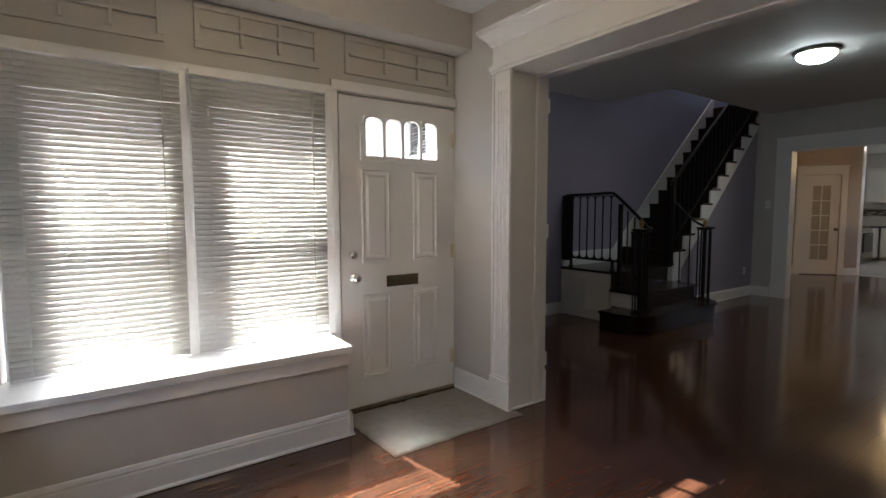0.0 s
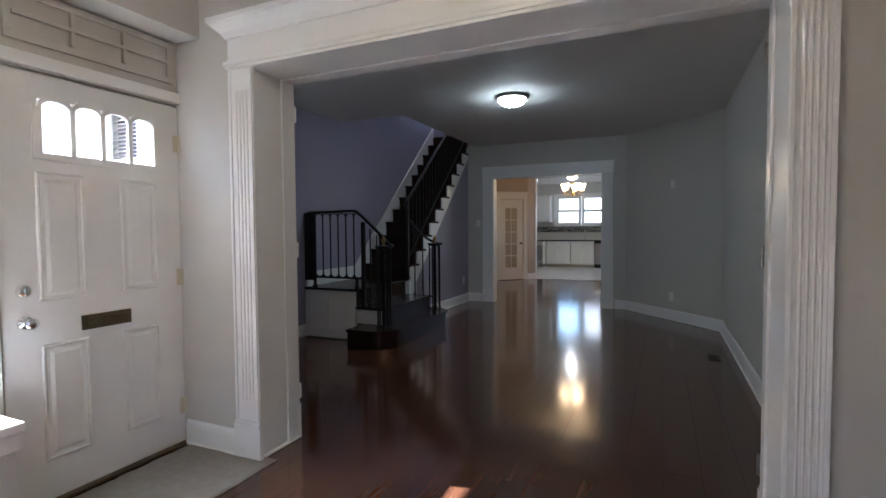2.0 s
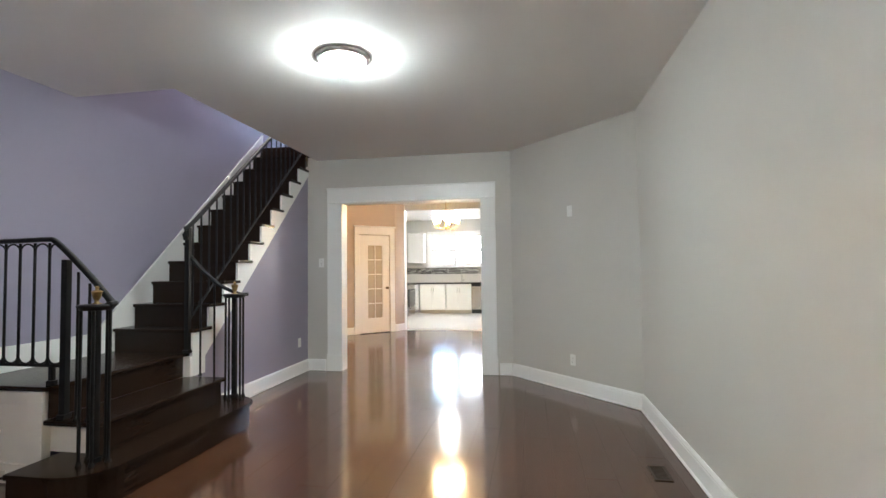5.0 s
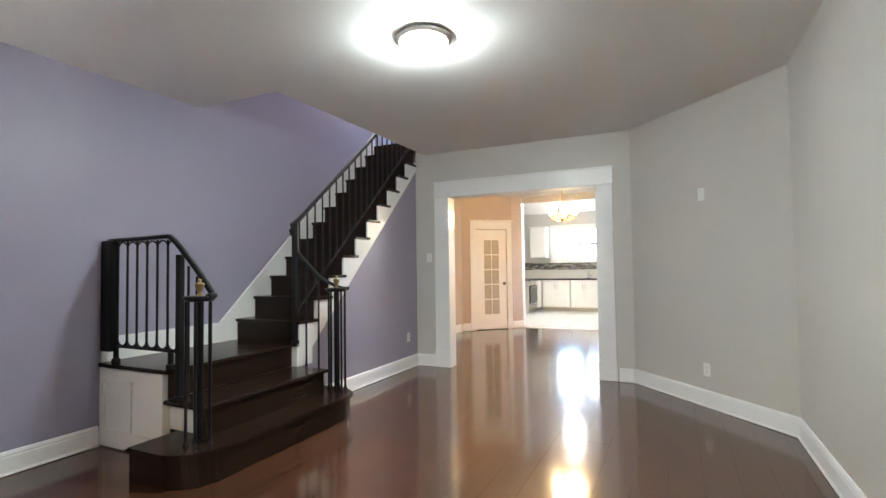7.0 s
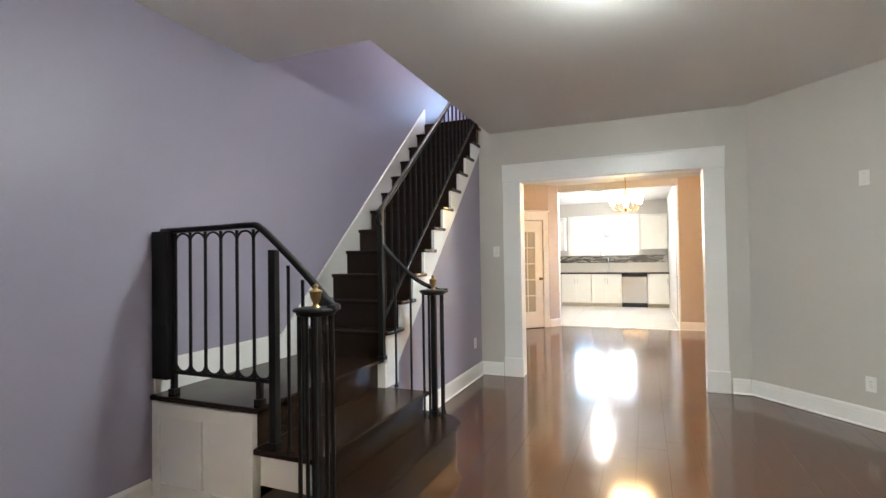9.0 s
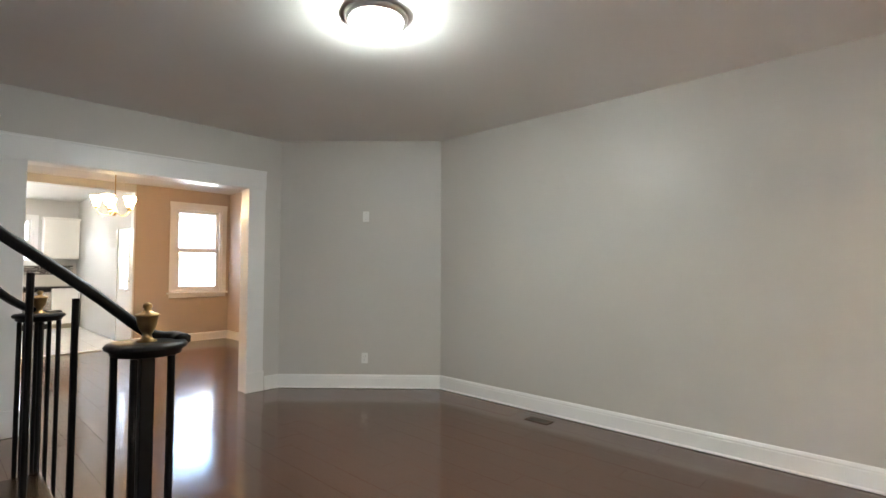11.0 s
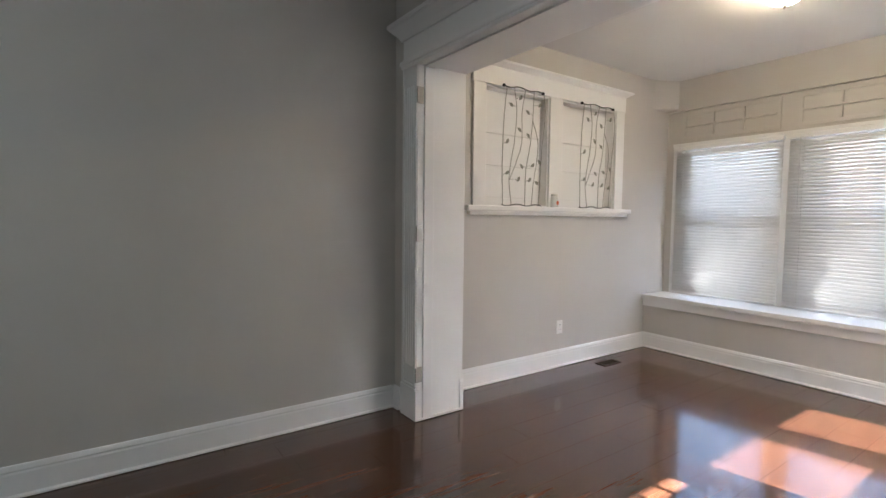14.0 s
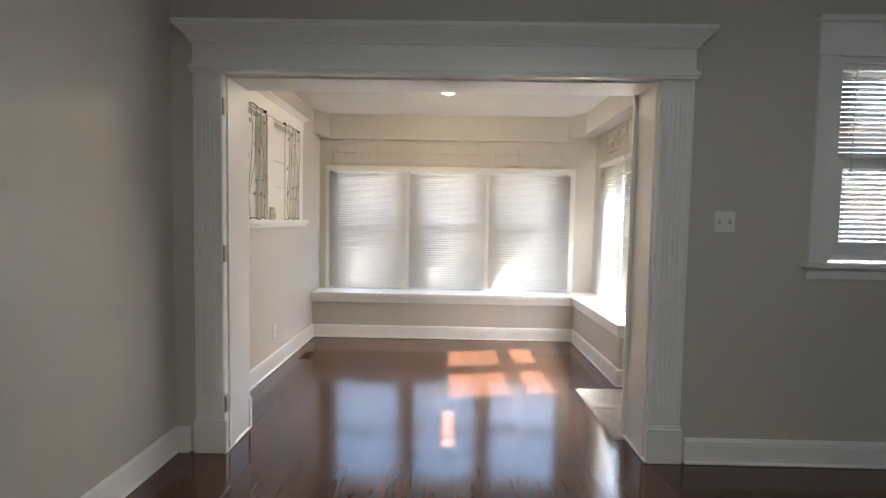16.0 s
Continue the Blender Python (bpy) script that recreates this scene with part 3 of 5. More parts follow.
def slat_mesh(length, width, tilt, axis):
    """One curved slat, lying along the given axis, its inner edge down by tilt degrees."""
    bm = bmesh.new()
    ring = []
    for k in range(5):
        c = (k / 4 - 0.5) * width
        ring.append((c, 0.0022 * (1 - (2 * k / 4 - 1) ** 2)))
    ring = ring + [(c, h - 0.0007) for c, h in reversed(ring)]
    t = radians(tilt)
    turned = [(c * math.cos(t) - h * math.sin(t), c * math.sin(t) + h * math.cos(t)) for c, h in ring]
    rings = []
    for e in (-length / 2, length / 2):
        rings.append([(c, e, h) if axis == "y" else (e, c, h) for c, h in turned])
    loft(bm, rings)
    for f in bm.faces:
        f.smooth = len(f.verts) == 4
    me = bpy.data.meshes.new("slat")
    bm.to_mesh(me)
    bm.free()
    me.materials.append(SLAT)
    return me


def blind(place, axis, u0, u1, v, z0, z1, tilt, label, group, pitch=0.0285, wand=True, wide=0.0255):
    """A horizontal blind hanging at v in front of its window."""
    x, y = place((u0 + u1) / 2, v)
    base = thing("window_blind", (x, y, z0), label, "window blind", group)
    part("headrail", local_boxes(place, (u0, u1, v - 0.02, v + 0.02, z1 - 0.035, z1), bevel=0.003), WHITE, base)
    part("bottom_rail", local_boxes(place, (u0 + 0.003, u1 - 0.003, v - 0.012, v + 0.012, z0, z0 + 0.014), bevel=0.004), WHITE, base)
    me = slat_mesh(u1 - u0 - 0.008, wide, tilt, axis)
    n = int((z1 - z0 - 0.06) / pitch)
    rnd = random.Random(n + int(100 * u0))
    for i in range(n):
        shared("slat", me, (x, y, z0 + 0.03 + i * pitch), base, (0, 0, rnd.uniform(-0.004, 0.004)))
    for f in (0.12, 0.88):
        u = u0 + (u1 - u0) * f
        for dv in (-0.0135, 0.0135):
            part("ladder_cord", local_boxes(place, (u - 0.001, u + 0.001, v + dv - 0.0007, v + dv + 0.0007, z0 + 0.01, z1 - 0.03)), SLAT, base)
    if wand:
        bm = bmesh.new()
        ux, uy = place(u1 - 0.09, v - 0.03)
        tube(bm, [(ux, uy, z1 - 0.03), (ux, uy, z1 - 0.62)], 0.0035, 6)
        part("tilt_wand", bm, SLAT, base)
    return base


left_wall = lambda u, v: (-0.60 - v, u)
front_wall = lambda u, v: (u, -3.25 - v)
living_front = lambda u, v: (u, -0.02 - v)
dining_back = lambda u, v: (u, KY + v)
kitchen_back = lambda u, v: (u, 14.8 + v)

for i, (a, b, c, d, sides) in enumerate(((-2.88, -2.125, -2.88, -2.105, (0.11, 0.06)), (-2.105, -1.345, -2.105, -1.30, (0.12, 0.006)))):
    sash_window("window_%d" % (i + 1), left_wall, c, d, 0.55, 2.065, "white double-hung window behind a blind", 0.452, 0.04, sides, 0.165, 0.006, 0.082)
    blind(left_wall, "y", a + 0.012, b - 0.006, -0.05, 0.555, 2.07, -60, "white slatted blind, lowered with slats half open", "sunroom side blinds", wide=0.0325)
for i, (a, b) in enumerate(((-0.30, 0.705), (0.730, 1.680), (1.705, 2.67))):
    sash_window("window_%d" % (i + 3), front_wall, a, b, 0.54, 2.03, "white double-hung window behind a blind", 0.5)
    blind(front_wall, "x", a + 0.006, b - 0.006, -0.045, 0.555, 2.02, -58, "white slatted blind, lowered with slats nearly closed", "sunroom front blinds", wide=0.0315)
sash_window("window_6", living_front, -1.70, -0.985, 1.215, 2.36, "white double-hung window in the living room", 0.5)
blind(living_front, "x", -1.66, -1.02, 0.045, 1.25, 2.33, 42, "white slatted blind, lowered with slats open", "living room blind", wide=0.030)
sash_window("window_7", dining_back, DWIN[0], DWIN[1], DWIN[2], DWIN[3], "white double-hung dining room window", 0.5)
sash_window("window_8", kitchen_back, KW[0], -0.45, KW[2], KW[3], "white double-hung kitchen window", 0.5)
sash_window("window_9", kitchen_back, -0.43, KW[1], KW[2], KW[3], "white double-hung kitchen window", 0.5)

# mullion covers, heads and sills of the sunroom windows
trim = lambda bm, label: setting("trim", bm, WHITE, label, "trim")
trim(local_boxes(left_wall, (-2.135, -2.095, -0.012, 0.02, 0.55, 2.07), bevel=0.004), "white strip between the windows")
trim(local_boxes(left_wall, (-2.93, -1.262, -0.02, 0, 2.065, 2.10), bevel=0.004), "white head strip over the windows")
trim(local_boxes(left_wall, (-1.345, -1.262, -0.018, 0, 0.55, 2.065), bevel=0.004), "white strip between window and door")
for u in (0.717, 1.692):
    trim(local_boxes(front_wall, (u - 0.02, u + 0.02, -0.010, 0.02, 0.54, 2.03), bevel=0.004), "white strip between the windows")
trim(local_boxes(front_wall, (-0.36, 2.72, -0.022, 0, 2.028, 2.06), bevel=0.004), "white head strip over the windows")
# Added board outside, unseen: trims the sun patch from the door lights.
setting("eave", boxes((-1.40, -0.752, -3.4, -0.20, 2.56, 2.64), bevel=0.01), WHITE, "unseen white board added to cut high sun at door and side windows", "eave")
# Added board outside, unseen: its reach sets how far sun enters the front blinds.
setting("eave", boxes((-0.95, 3.3, -3.605, -3.402, 2.16, 2.24), bevel=0.01), WHITE, "unseen white board added to keep sun off the front windows", "eave")
trim(local_boxes(front_wall, (2.655, 2.715, -0.012, 0, 0.54, 2.028), bevel=0.004), "white strip beside the windows")
trim(local_boxes(front_wall, (-0.36, -0.29, -0.012, 0, 0.54, 2.028), bevel=0.004), "white strip beside the windows")
setting("window_sill", boxes((-0.62, -0.265, -3.25, -1.325, 0.505, 0.545), bevel=0.006), WHITE, "deep white painted wooden window sill", "window sill")
setting("window_sill", boxes((-0.265, RX, -3.27, -2.875, 0.50, 0.54), bevel=0.006), WHITE, "deep white painted window sill under the front windows", "window sill")
trim(boxes((-0.30, -0.282, -2.92, -1.337, 0.43, 0.505), bevel=0.004), "white apron below the sill")
trim(boxes((-0.58, -0.284, -1.345, -1.329, 0.43, 0.505), bevel=0.004), "white apron below the sill")
trim(boxes((-0.282, RX, -2.92, -2.900, 0.425, 0.50), bevel=0.004), "white apron below the sill")


# blocked transom lights above the windows: shallow lattices
def lattice(place, u0, u1, z0, z1):
    base = thing("transom_panel", (*place((u0 + u1) / 2, 0), z0), "greige painted blocked transom panel with raised muntins", "wall panel", "transom panels")
    t, w = 0.026, 0.018
    zm = (z0 + z1) / 2
    part("panel_frame", local_boxes(place, (u0 - 0.03, u1 + 0.03, -0.014, 0, z1, z1 + 0.035), (u0 - 0.03, u1 + 0.03, -0.014, 0, z0 - 0.035, z0), (u0 - 0.03, u0, -0.014, 0, z0, z1), (u1, u1 + 0.03, -0.014, 0, z0, z1), bevel=0.003), GREIGE, base)
    part("muntin", local_boxes(place, (u0, u1, -t, 0, zm - w / 2, zm + w / 2), bevel=0.004), GREIGE, base)
    for k in (1, 2):
        u = u0 + (u1 - u0) * k / 3
        part("muntin", local_boxes(place, (u - w / 2, u + w / 2, -t + 0.002, 0, z0, z1), bevel=0.004), GREIGE, base)


for a, b in ((-1.17, -0.41), (-2.02, -1.40), (-2.80, -2.22)):
    lattice(left_wall, a, b, 2.225, 2.395)
for a, b in ((1.79, 2.60), (0.81, 1.60), (-0.19, 0.60)):
    lattice(front_wall, a, b, 2.12, 2.33)

# casing of the living room window
wc = thing("window_casing", (-1.34, -0.02, 1.13), "white wooden casing and sill of the living room window", "window casing", kind="structure")
for a, b in ((-0.985, -0.875), (-1.81, -1.70)):
    part("casing_board", local_boxes(living_front, (a, b, -0.022, 0, 1.20, 2.36), bevel=0.004), WHITE, wc)
part("head_board", local_boxes(living_front, (-1.82, -0.865, -0.024, 0, 2.36, 2.54), bevel=0.004), WHITE, wc)
part("head_cap", local_boxes(living_front, (-1.84, -0.845, -0.05, 0, 2.54, 2.575), bevel=0.008), WHITE, wc)
part("sill", local_boxes(living_front, (-1.84, -0.845, -0.055, 0.04, 1.17, 1.20), bevel=0.006), WHITE, wc)
part("apron", local_boxes(living_front, (-1.81, -0.875, -0.018, 0, 1.105, 1.17), bevel=0.004), WHITE, wc)
# casing of the dining room window
wc = thing("window_casing", (2.3, KY, 0.8), "cream-white wooden casing and sill of the dining room window", "window casing", kind="structure")
for a, b in ((DWIN[0] - 0.085, DWIN[0]), (DWIN[1], DWIN[1] + 0.085)):
    part("casing_board", local_boxes(dining_back, (a, b, -0.022, 0, DWIN[2], DWIN[3]), bevel=0.004), WHITE, wc)
part("head_board", local_boxes(dining_back, (DWIN[0] - 0.09, DWIN[1] + 0.09, -0.024, 0, DWIN[3], DWIN[3] + 0.10), bevel=0.004), WHITE, wc)
part("sill", local_boxes(dining_back, (DWIN[0] - 0.12, DWIN[1] + 0.12, -0.05, 0.03, DWIN[2] - 0.035, DWIN[2]), bevel=0.006), WHITE, wc)
part("apron", local_boxes(dining_back, (DWIN[0] - 0.085, DWIN[1] + 0.085, -0.018, 0, DWIN[2] - 0.10, DWIN[2] - 0.035), bevel=0.004), WHITE, wc)

# ---- front door ----
DY0, DY1 = -1.243, -0.342
door = thing("door_1", (-0.62, (DY0 + DY1) / 2, 0), "white panelled front door with four arched lights, closed", "door", kind="structure")
leaf = part("leaf", wall_cells("x", -0.645, -0.605, DY0, DY1, 0.014, 2.058, [(-1.072, -0.492, 1.685, 1.952)]), WHITE, door)


def raised_panel(y0, y1, z0, z1):
    bm = bmesh.new()
    loft(bm, [[(-0.605 + d, y0 + i, z0 + i), (-0.605 + d, y1 - i, z0 + i), (-0.605 + d, y1 - i, z1 - i), (-0.605 + d, y0 + i, z1 - i)] for i, d in ((0, -0.001), (0.006, 0.008), (0.014, 0.009), (0.020, 0.002), (0.034, 0.002), (0.050, 0.009))])
    part("raised_panel", bm, WHITE, leaf)


for y0, y1 in ((-1.095, -0.880), (-0.700, -0.490)):
    raised_panel(y0, y1, 0.985, 1.600)
    raised_panel(y0, y1, 0.205, 0.775)
# arched frame round the four lights
n_light, ya, yb, za, zb = 4, -1.072, -0.492, 1.690, 1.905
w = (yb - ya) / n_light
bm = bmesh.new()
box(bm, -0.613, -0.592, ya - 0.026, yb + 0.026, za - 0.030, za)
for i in range(n_light + 1):
    c, hw = ya + i * w, (0.026 if i in (0, n_light) else 0.011)
    lo = c - (0.026 if i in (0,) else 0.011) if i < n_light else c - 0.011
    hi = c + 0.011 if i < n_light else c + 0.026
    box(bm, -0.613, -0.592, lo, hi, za, zb)
for i in range(n_light):
    c, r_in, r_out = ya + (i + 0.5) * w, w / 2 - 0.011, w / 2 + 0.006
    arc_in = [(c + r_in * math.cos(a), zb + 0.62 * r_in * math.sin(a)) for a in [math.pi * k / 10 for k in range(11)]]
    arc_out = [(c + r_out * math.cos(a), zb + 0.86 * r_out * math.sin(a)) for a in [math.pi * k / 10 for k in range(11)]]
    for (p, q), (s, t) in zip(zip(arc_in, arc_in[1:]), zip(arc_out, arc_out[1:])):
        loft(bm, [[(x, *p2) for p2 in (p, q, t, s)] for x in (-0.613, -0.592)])
part("light_frame", bm, WHITE, leaf, "white frame of the four arched door lights")
for i in range(n_light):
    c = ya + (i + 0.5) * w
    pane = part("pane", boxes((-0.628, -0.624, c - w / 2 + 0.004, c + w / 2 - 0.004, za - 0.005, 1.952)), GLASS, leaf)
    pane.visible_shadow = False
part("spandrel", boxes((-0.624, -0.606, ya, yb, 1.952 - 0.004, 1.975)), WHITE, leaf)
slot = part("mail_slot", boxes((-0.607, -0.597, -0.915, -0.662, 0.812, 0.888), bevel=0.003), OLD_BRASS, leaf, "tarnished brass mail slot")
part("flap", boxes((-0.599, -0.592, -0.893, -0.684, 0.828, 0.872), bevel=0.002), OLD_BRASS, slot)
bm = lathe(bmesh.new(), [(0.032, 0), (0.032, 0.006), (0.027, 0.012), (0.012, 0.016), (0.011, 0.034), (0.022, 0.044), (0.028, 0.056), (0.026, 0.068), (0.014, 0.076), (0.002, 0.078)], (-0.606, -1.155, 0.893), (1, 0, 0))
part("door_knob", bm, CHROME, leaf, "chrome door knob", True)
bm = lathe(bmesh.new(), [(0.031, 0), (0.031, 0.008), (0.026, 0.016), (0.024, 0.020), (0.002, 0.021)], (-0.606, -1.158, 1.041), (1, 0, 0))
bolt = part("deadbolt", bm, CHROME, leaf, "chrome deadbolt rose", True)
part("thumb_turn", boxes((-0.588, -0.572, -1.162, -1.154, 1.026, 1.056), bevel=0.002), CHROME, bolt)
for z in (0.19, 0.985, 1.79):
    bm = boxes((-0.606, -0.600, -0.375, -0.315, z, z + 0.10), bevel=0.001)
    lathe(bm, [(0.007, 0), (0.007, 0.10)], (-0.596, -0.343, z), sides=10)
    part("hinge", bm, material("painted_hinge", (0.70, 0.64, 0.50), 0.4, vary=0.05), door, "cream painted hinge")
frame_1 = thing("door_casing", (-0.6, -0.8, 0), "white painted casing of the front door", "door casing", kind="structure")
part("casing_board", boxes((-0.60, -0.578, -0.322, -0.262, 0.003, 2.080), bevel=0.005), WHITE, frame_1)
part("casing_board", boxes((-0.60, -0.580, -1.300, -1.258, 0.003, 2.080), bevel=0.004), WHITE, frame_1)
part("head_casing", boxes((-0.60, -0.576, -1.300, -0.262, 2.080, 2.142), bevel=0.005), WHITE, frame_1)
part("threshold", boxes((-0.75, -0.565, -1.255, -0.325, 0.001, 0.016), bevel=0.004), OLD_BRASS, frame_1, "dark metal threshold")
part("jamb_stop", boxes((-0.70, -0.648, -1.255, -1.228, 0.018, 2.045)), WHITE, frame_1)
part("jamb_stop", boxes((-0.70, -0.648, -0.357, -0.325, 0.018, 2.045)), WHITE, frame_1)
part("head_stop", boxes((-0.70, -0.648, -1.255, -0.325, 2.045, 2.075)), WHITE, frame_1)

# worn mat before the door
bm = bmesh.new()
nx, ny = 26, 42
x_at = lambda i, j: -0.545 + 0.64 * i / nx + 0.008 * noise.noise(Vector((i * 0.6, j * 0.5, 1.0))) * (i in (0, nx))
y_at = lambda i, j: -1.255 + 0.955 * j / ny + (0.03 * i / nx - 0.03) * (1 - j / ny) + 0.008 * noise.noise(Vector((i * 0.5, j * 0.6, 4.0))) * (j in (0, ny))
top = [[bm.verts.new((x_at(i, j), y_at(i, j), 0.012 + 0.005 * noise.noise(Vector((i * 0.25, j * 0.25, 0))) - (0.008 if j == 20 else 0) - (0.006 if i in (0, nx) or j in (0, ny) else 0))) for j in range(ny + 1)] for i in range(nx + 1)]
for i in range(nx):
    for j in range(ny):
        bm.faces.new((top[i][j], top[i + 1][j], top[i + 1][j + 1], top[i][j + 1]))
skirt = bmesh.ops.extrude_edge_only(bm, edges=[e for e in bm.edges if len(e.link_faces) == 1])["geom"]
for v in skirt:
    if isinstance(v, bmesh.types.BMVert):
        v.co.z = 0.001
bmesh.ops.recalc_face_normals(bm, faces=bm.faces)
tagged(mesh_object("door_mat", bm, MAT_FABRIC, True), "worn grey-beige fabric mat lying before the front door", "door mat")

# ---- wall niches with metal branch screens ----
niche = thing("niche_frame", (RX, -1.6, 1.3), "white wooden frame and shelf round two wall niches", "niche frame", kind="structure")
NY0, NY1 = -2.47, -0.66
part("shelf", boxes((RX - 0.065, RX + 0.02, NY0 - 0.09, NY1 + 0.07, 1.345, 1.385), bevel=0.007), WHITE, niche)
part("apron", boxes((RX - 0.040, RX, NY0 - 0.06, NY1 + 0.04, 1.315, 1.345), bevel=0.006), WHITE, niche)
for a, b in ((NY0, -2.35), (-0.78, NY1)):
    part("side_board", boxes((RX - 0.022, RX, a, b, 1.385, 2.29), bevel=0.003), WHITE, niche)
part("middle_board", boxes((RX - 0.018, RX, -1.62, -1.47, 1.385, 2.29), bevel=0.003), WHITE, niche)
part("head_board", boxes((RX - 0.026, RX, NY0 - 0.01, NY1 + 0.01, 2.29, 2.435), bevel=0.003), WHITE, niche)
bm = bmesh.new()
loft(bm, [[(RX - 0.026 - d, NY0 - 0.01 - d, z), (RX, NY0 - 0.01 - d, z), (RX, NY1 + 0.01 + d, z), (RX - 0.026 - d, NY1 + 0.01 + d, z)] for d, z in ((0, 2.425), (0.01, 2.43), (0.03, 2.445), (0.05, 2.455), (0.05, 2.47))])
part("cap", bm, WHITE, niche)
for n_i, (a, b, c, d) in enumerate(NICHES):
    part("lining", boxes((RX + 0.001, RX + 0.10, a, a + 0.012, c, d), (RX + 0.001, RX + 0.10, b - 0.012, b, c, d), (RX + 0.001, RX + 0.10, a + 0.012, b - 0.012, d - 0.012, d), (RX + 0.001, RX + 0.10, a + 0.012, b - 0.012, c, c + 0.012)), WHITE, niche)
    for e, f in ((c + 0.012, 1.45), (1.454, 1.70), (1.704, 1.95), (1.954, d - 0.012)):
        part("backing_board", boxes((RX + 0.086, RX + 0.098, a + 0.012, b - 0.012, e, f), bevel=0.0015), WHITE, niche)

# stems of a branch screen: share of the width, share of the height from the top
STEMS = (((0.10, 0), (0.05, 0.2), (0.02, 0.4), (0.0, 0.7), (0.04, 1)), ((0.27, 0), (0.32, 0.2), (0.28, 0.45), (0.22, 0.6), (0.18, 0.78), (0.24, 1)),
         ((0.53, 0), (0.45, 0.2), (0.47, 0.45), (0.35, 0.62), (0.19, 0.78)), ((0.75, 0), (0.73, 0.25), (0.66, 0.5), (0.57, 0.7), (0.56, 1)),
         ((0.73, 0.25), (0.85, 0.42), (0.84, 0.6), (0.77, 0.8), (0.74, 1)), ((1, 0), (1.03, 0.2), (0.97, 0.5), (0.95, 0.75), (0.91, 1)))
LEAVES = ((0.2, 0.16), (0.38, 0.09), (0.6, 0.2), (0.87, 0.12), (0.4, 0.36), (0.62, 0.4), (0.08, 0.47), (0.47, 0.67), (0.7, 0.65), (0.9, 0.62), (0.09, 0.73), (0.37, 0.78), (0.63, 0.78), (0.86, 0.8))


def branch_screen(y0, y1, z0, z1, seed, label):
    """A wire screen of wavy stems with small leaves between two wavy wires."""
    base = thing("metal_branch_screen", (RX - 0.03, (y0 + y1) / 2, z0), label, "wall screen", "metal branch screens")
    rnd = random.Random(seed)
    x, wire = RX - 0.045, TWIG
    at = lambda u, v: Vector((x + 0.004 * math.sin(9 * u + 7 * v), y1 - (y1 - y0) * u, z1 - (z1 - z0) * v))
    for name, v in (("top_wire", 0), ("bottom_wire", 0.995)):
        bm = tube(bmesh.new(), [at(0.02 + 0.96 * k / 16, v + 0.008 * math.sin(k * 0.8)) for k in range(17)], 0.0042, 6)
        if v == 0:
            for u in (0.02, 0.98):
                p = at(u, 0.002)
                bmesh.ops.create_icosphere(bm, subdivisions=2, radius=0.013, matrix=Matrix.Translation(p))
                tube(bm, [p, (RX - 0.025, p.y, p.z)], 0.004, 6)
        part(name, bm, IRON, base)
    stems = []
    for points in STEMS:
        line = [p + Vector((0, rnd.uniform(-0.0012, 0.0012), 0)) for p in smooth_line([at(*q) for q in points], 6)]
        stems.append(line)
        part("stem", tube(bmesh.new(), line, 0.0025, 6), wire, base)
    for q in LEAVES:
        tip = at(*q) + Vector((-0.008, 0, 0))
        p = min((r for line in stems for r in line if r.z < tip.z + 0.01), key=lambda r: (r - tip).length)
        bm = tube(bmesh.new(), [p, (p + tip) / 2 + Vector((0, 0, 0.005)), tip], 0.0017, 5)
        d = Vector((0, (1 if tip.y > p.y else -1) * rnd.uniform(0.3, 0.9), rnd.uniform(0.35, 1.0))).normalized()
        n = d.cross(Vector((1, 0, 0))).normalized()
        out = [tip + d * (0.052 * (f - 0.3)) + n * (0.014 * g) + Vector((-0.004 * abs(g), 0, 0)) for f, g in ((0, 0), (0.25, 0.75), (0.5, 1), (0.78, 0.6), (1, 0), (0.78, -0.6), (0.5, -1), (0.25, -0.75))]
        loft(bm, [out, [r + Vector((0.0016, 0, 0)) for r in out]])
        part("leaf", bm, LEAF, base)
    return base


branch_screen(-1.36, -0.92, 1.39, 2.295, 3, "dark metal branch screen with small leaves in a niche")
branch_screen(-2.27, -1.82, 1.39, 2.29, 8, "dark metal branch screen with small leaves in a niche")
jar = thing("glass_jar", (RX - 0.02, -1.53, 1.385), "small clear glass jar with a red-orange fruit label", "jar")
bm = lathe(bmesh.new(), [(0.034, 0), (0.038, 0.006), (0.038, 0.075), (0.030, 0.088), (0.030, 0.092)], (RX - 0.02, -1.53, 1.385), sides=20)
part("jar_body", bm, material("milky_jar_glass", (0.70, 0.70, 0.68), 0.15, vary=0.05), jar, "", True)
part("lid", lathe(bmesh.new(), [(0.033, 0.092), (0.034, 0.095), (0.034, 0.108), (0.030, 0.112), (0.001, 0.113)], (RX - 0.02, -1.53, 1.385), sides=20), material("pale_jar_lid", (0.62, 0.60, 0.57), 0.4, vary=0.05), jar, "", True)
part("sticker", lathe(bmesh.new(), [(0.0, 0.036), (0.016, 0.036), (0.020, 0.039), (0.014, 0.041), (0.0, 0.041)], (RX - 0.02, -1.53, 1.422), (-1, -0.2, 0), 14), material("red_orange_sticker", (0.55, 0.12, 0.04), 0.5, vary=0.3, scale=60), jar)


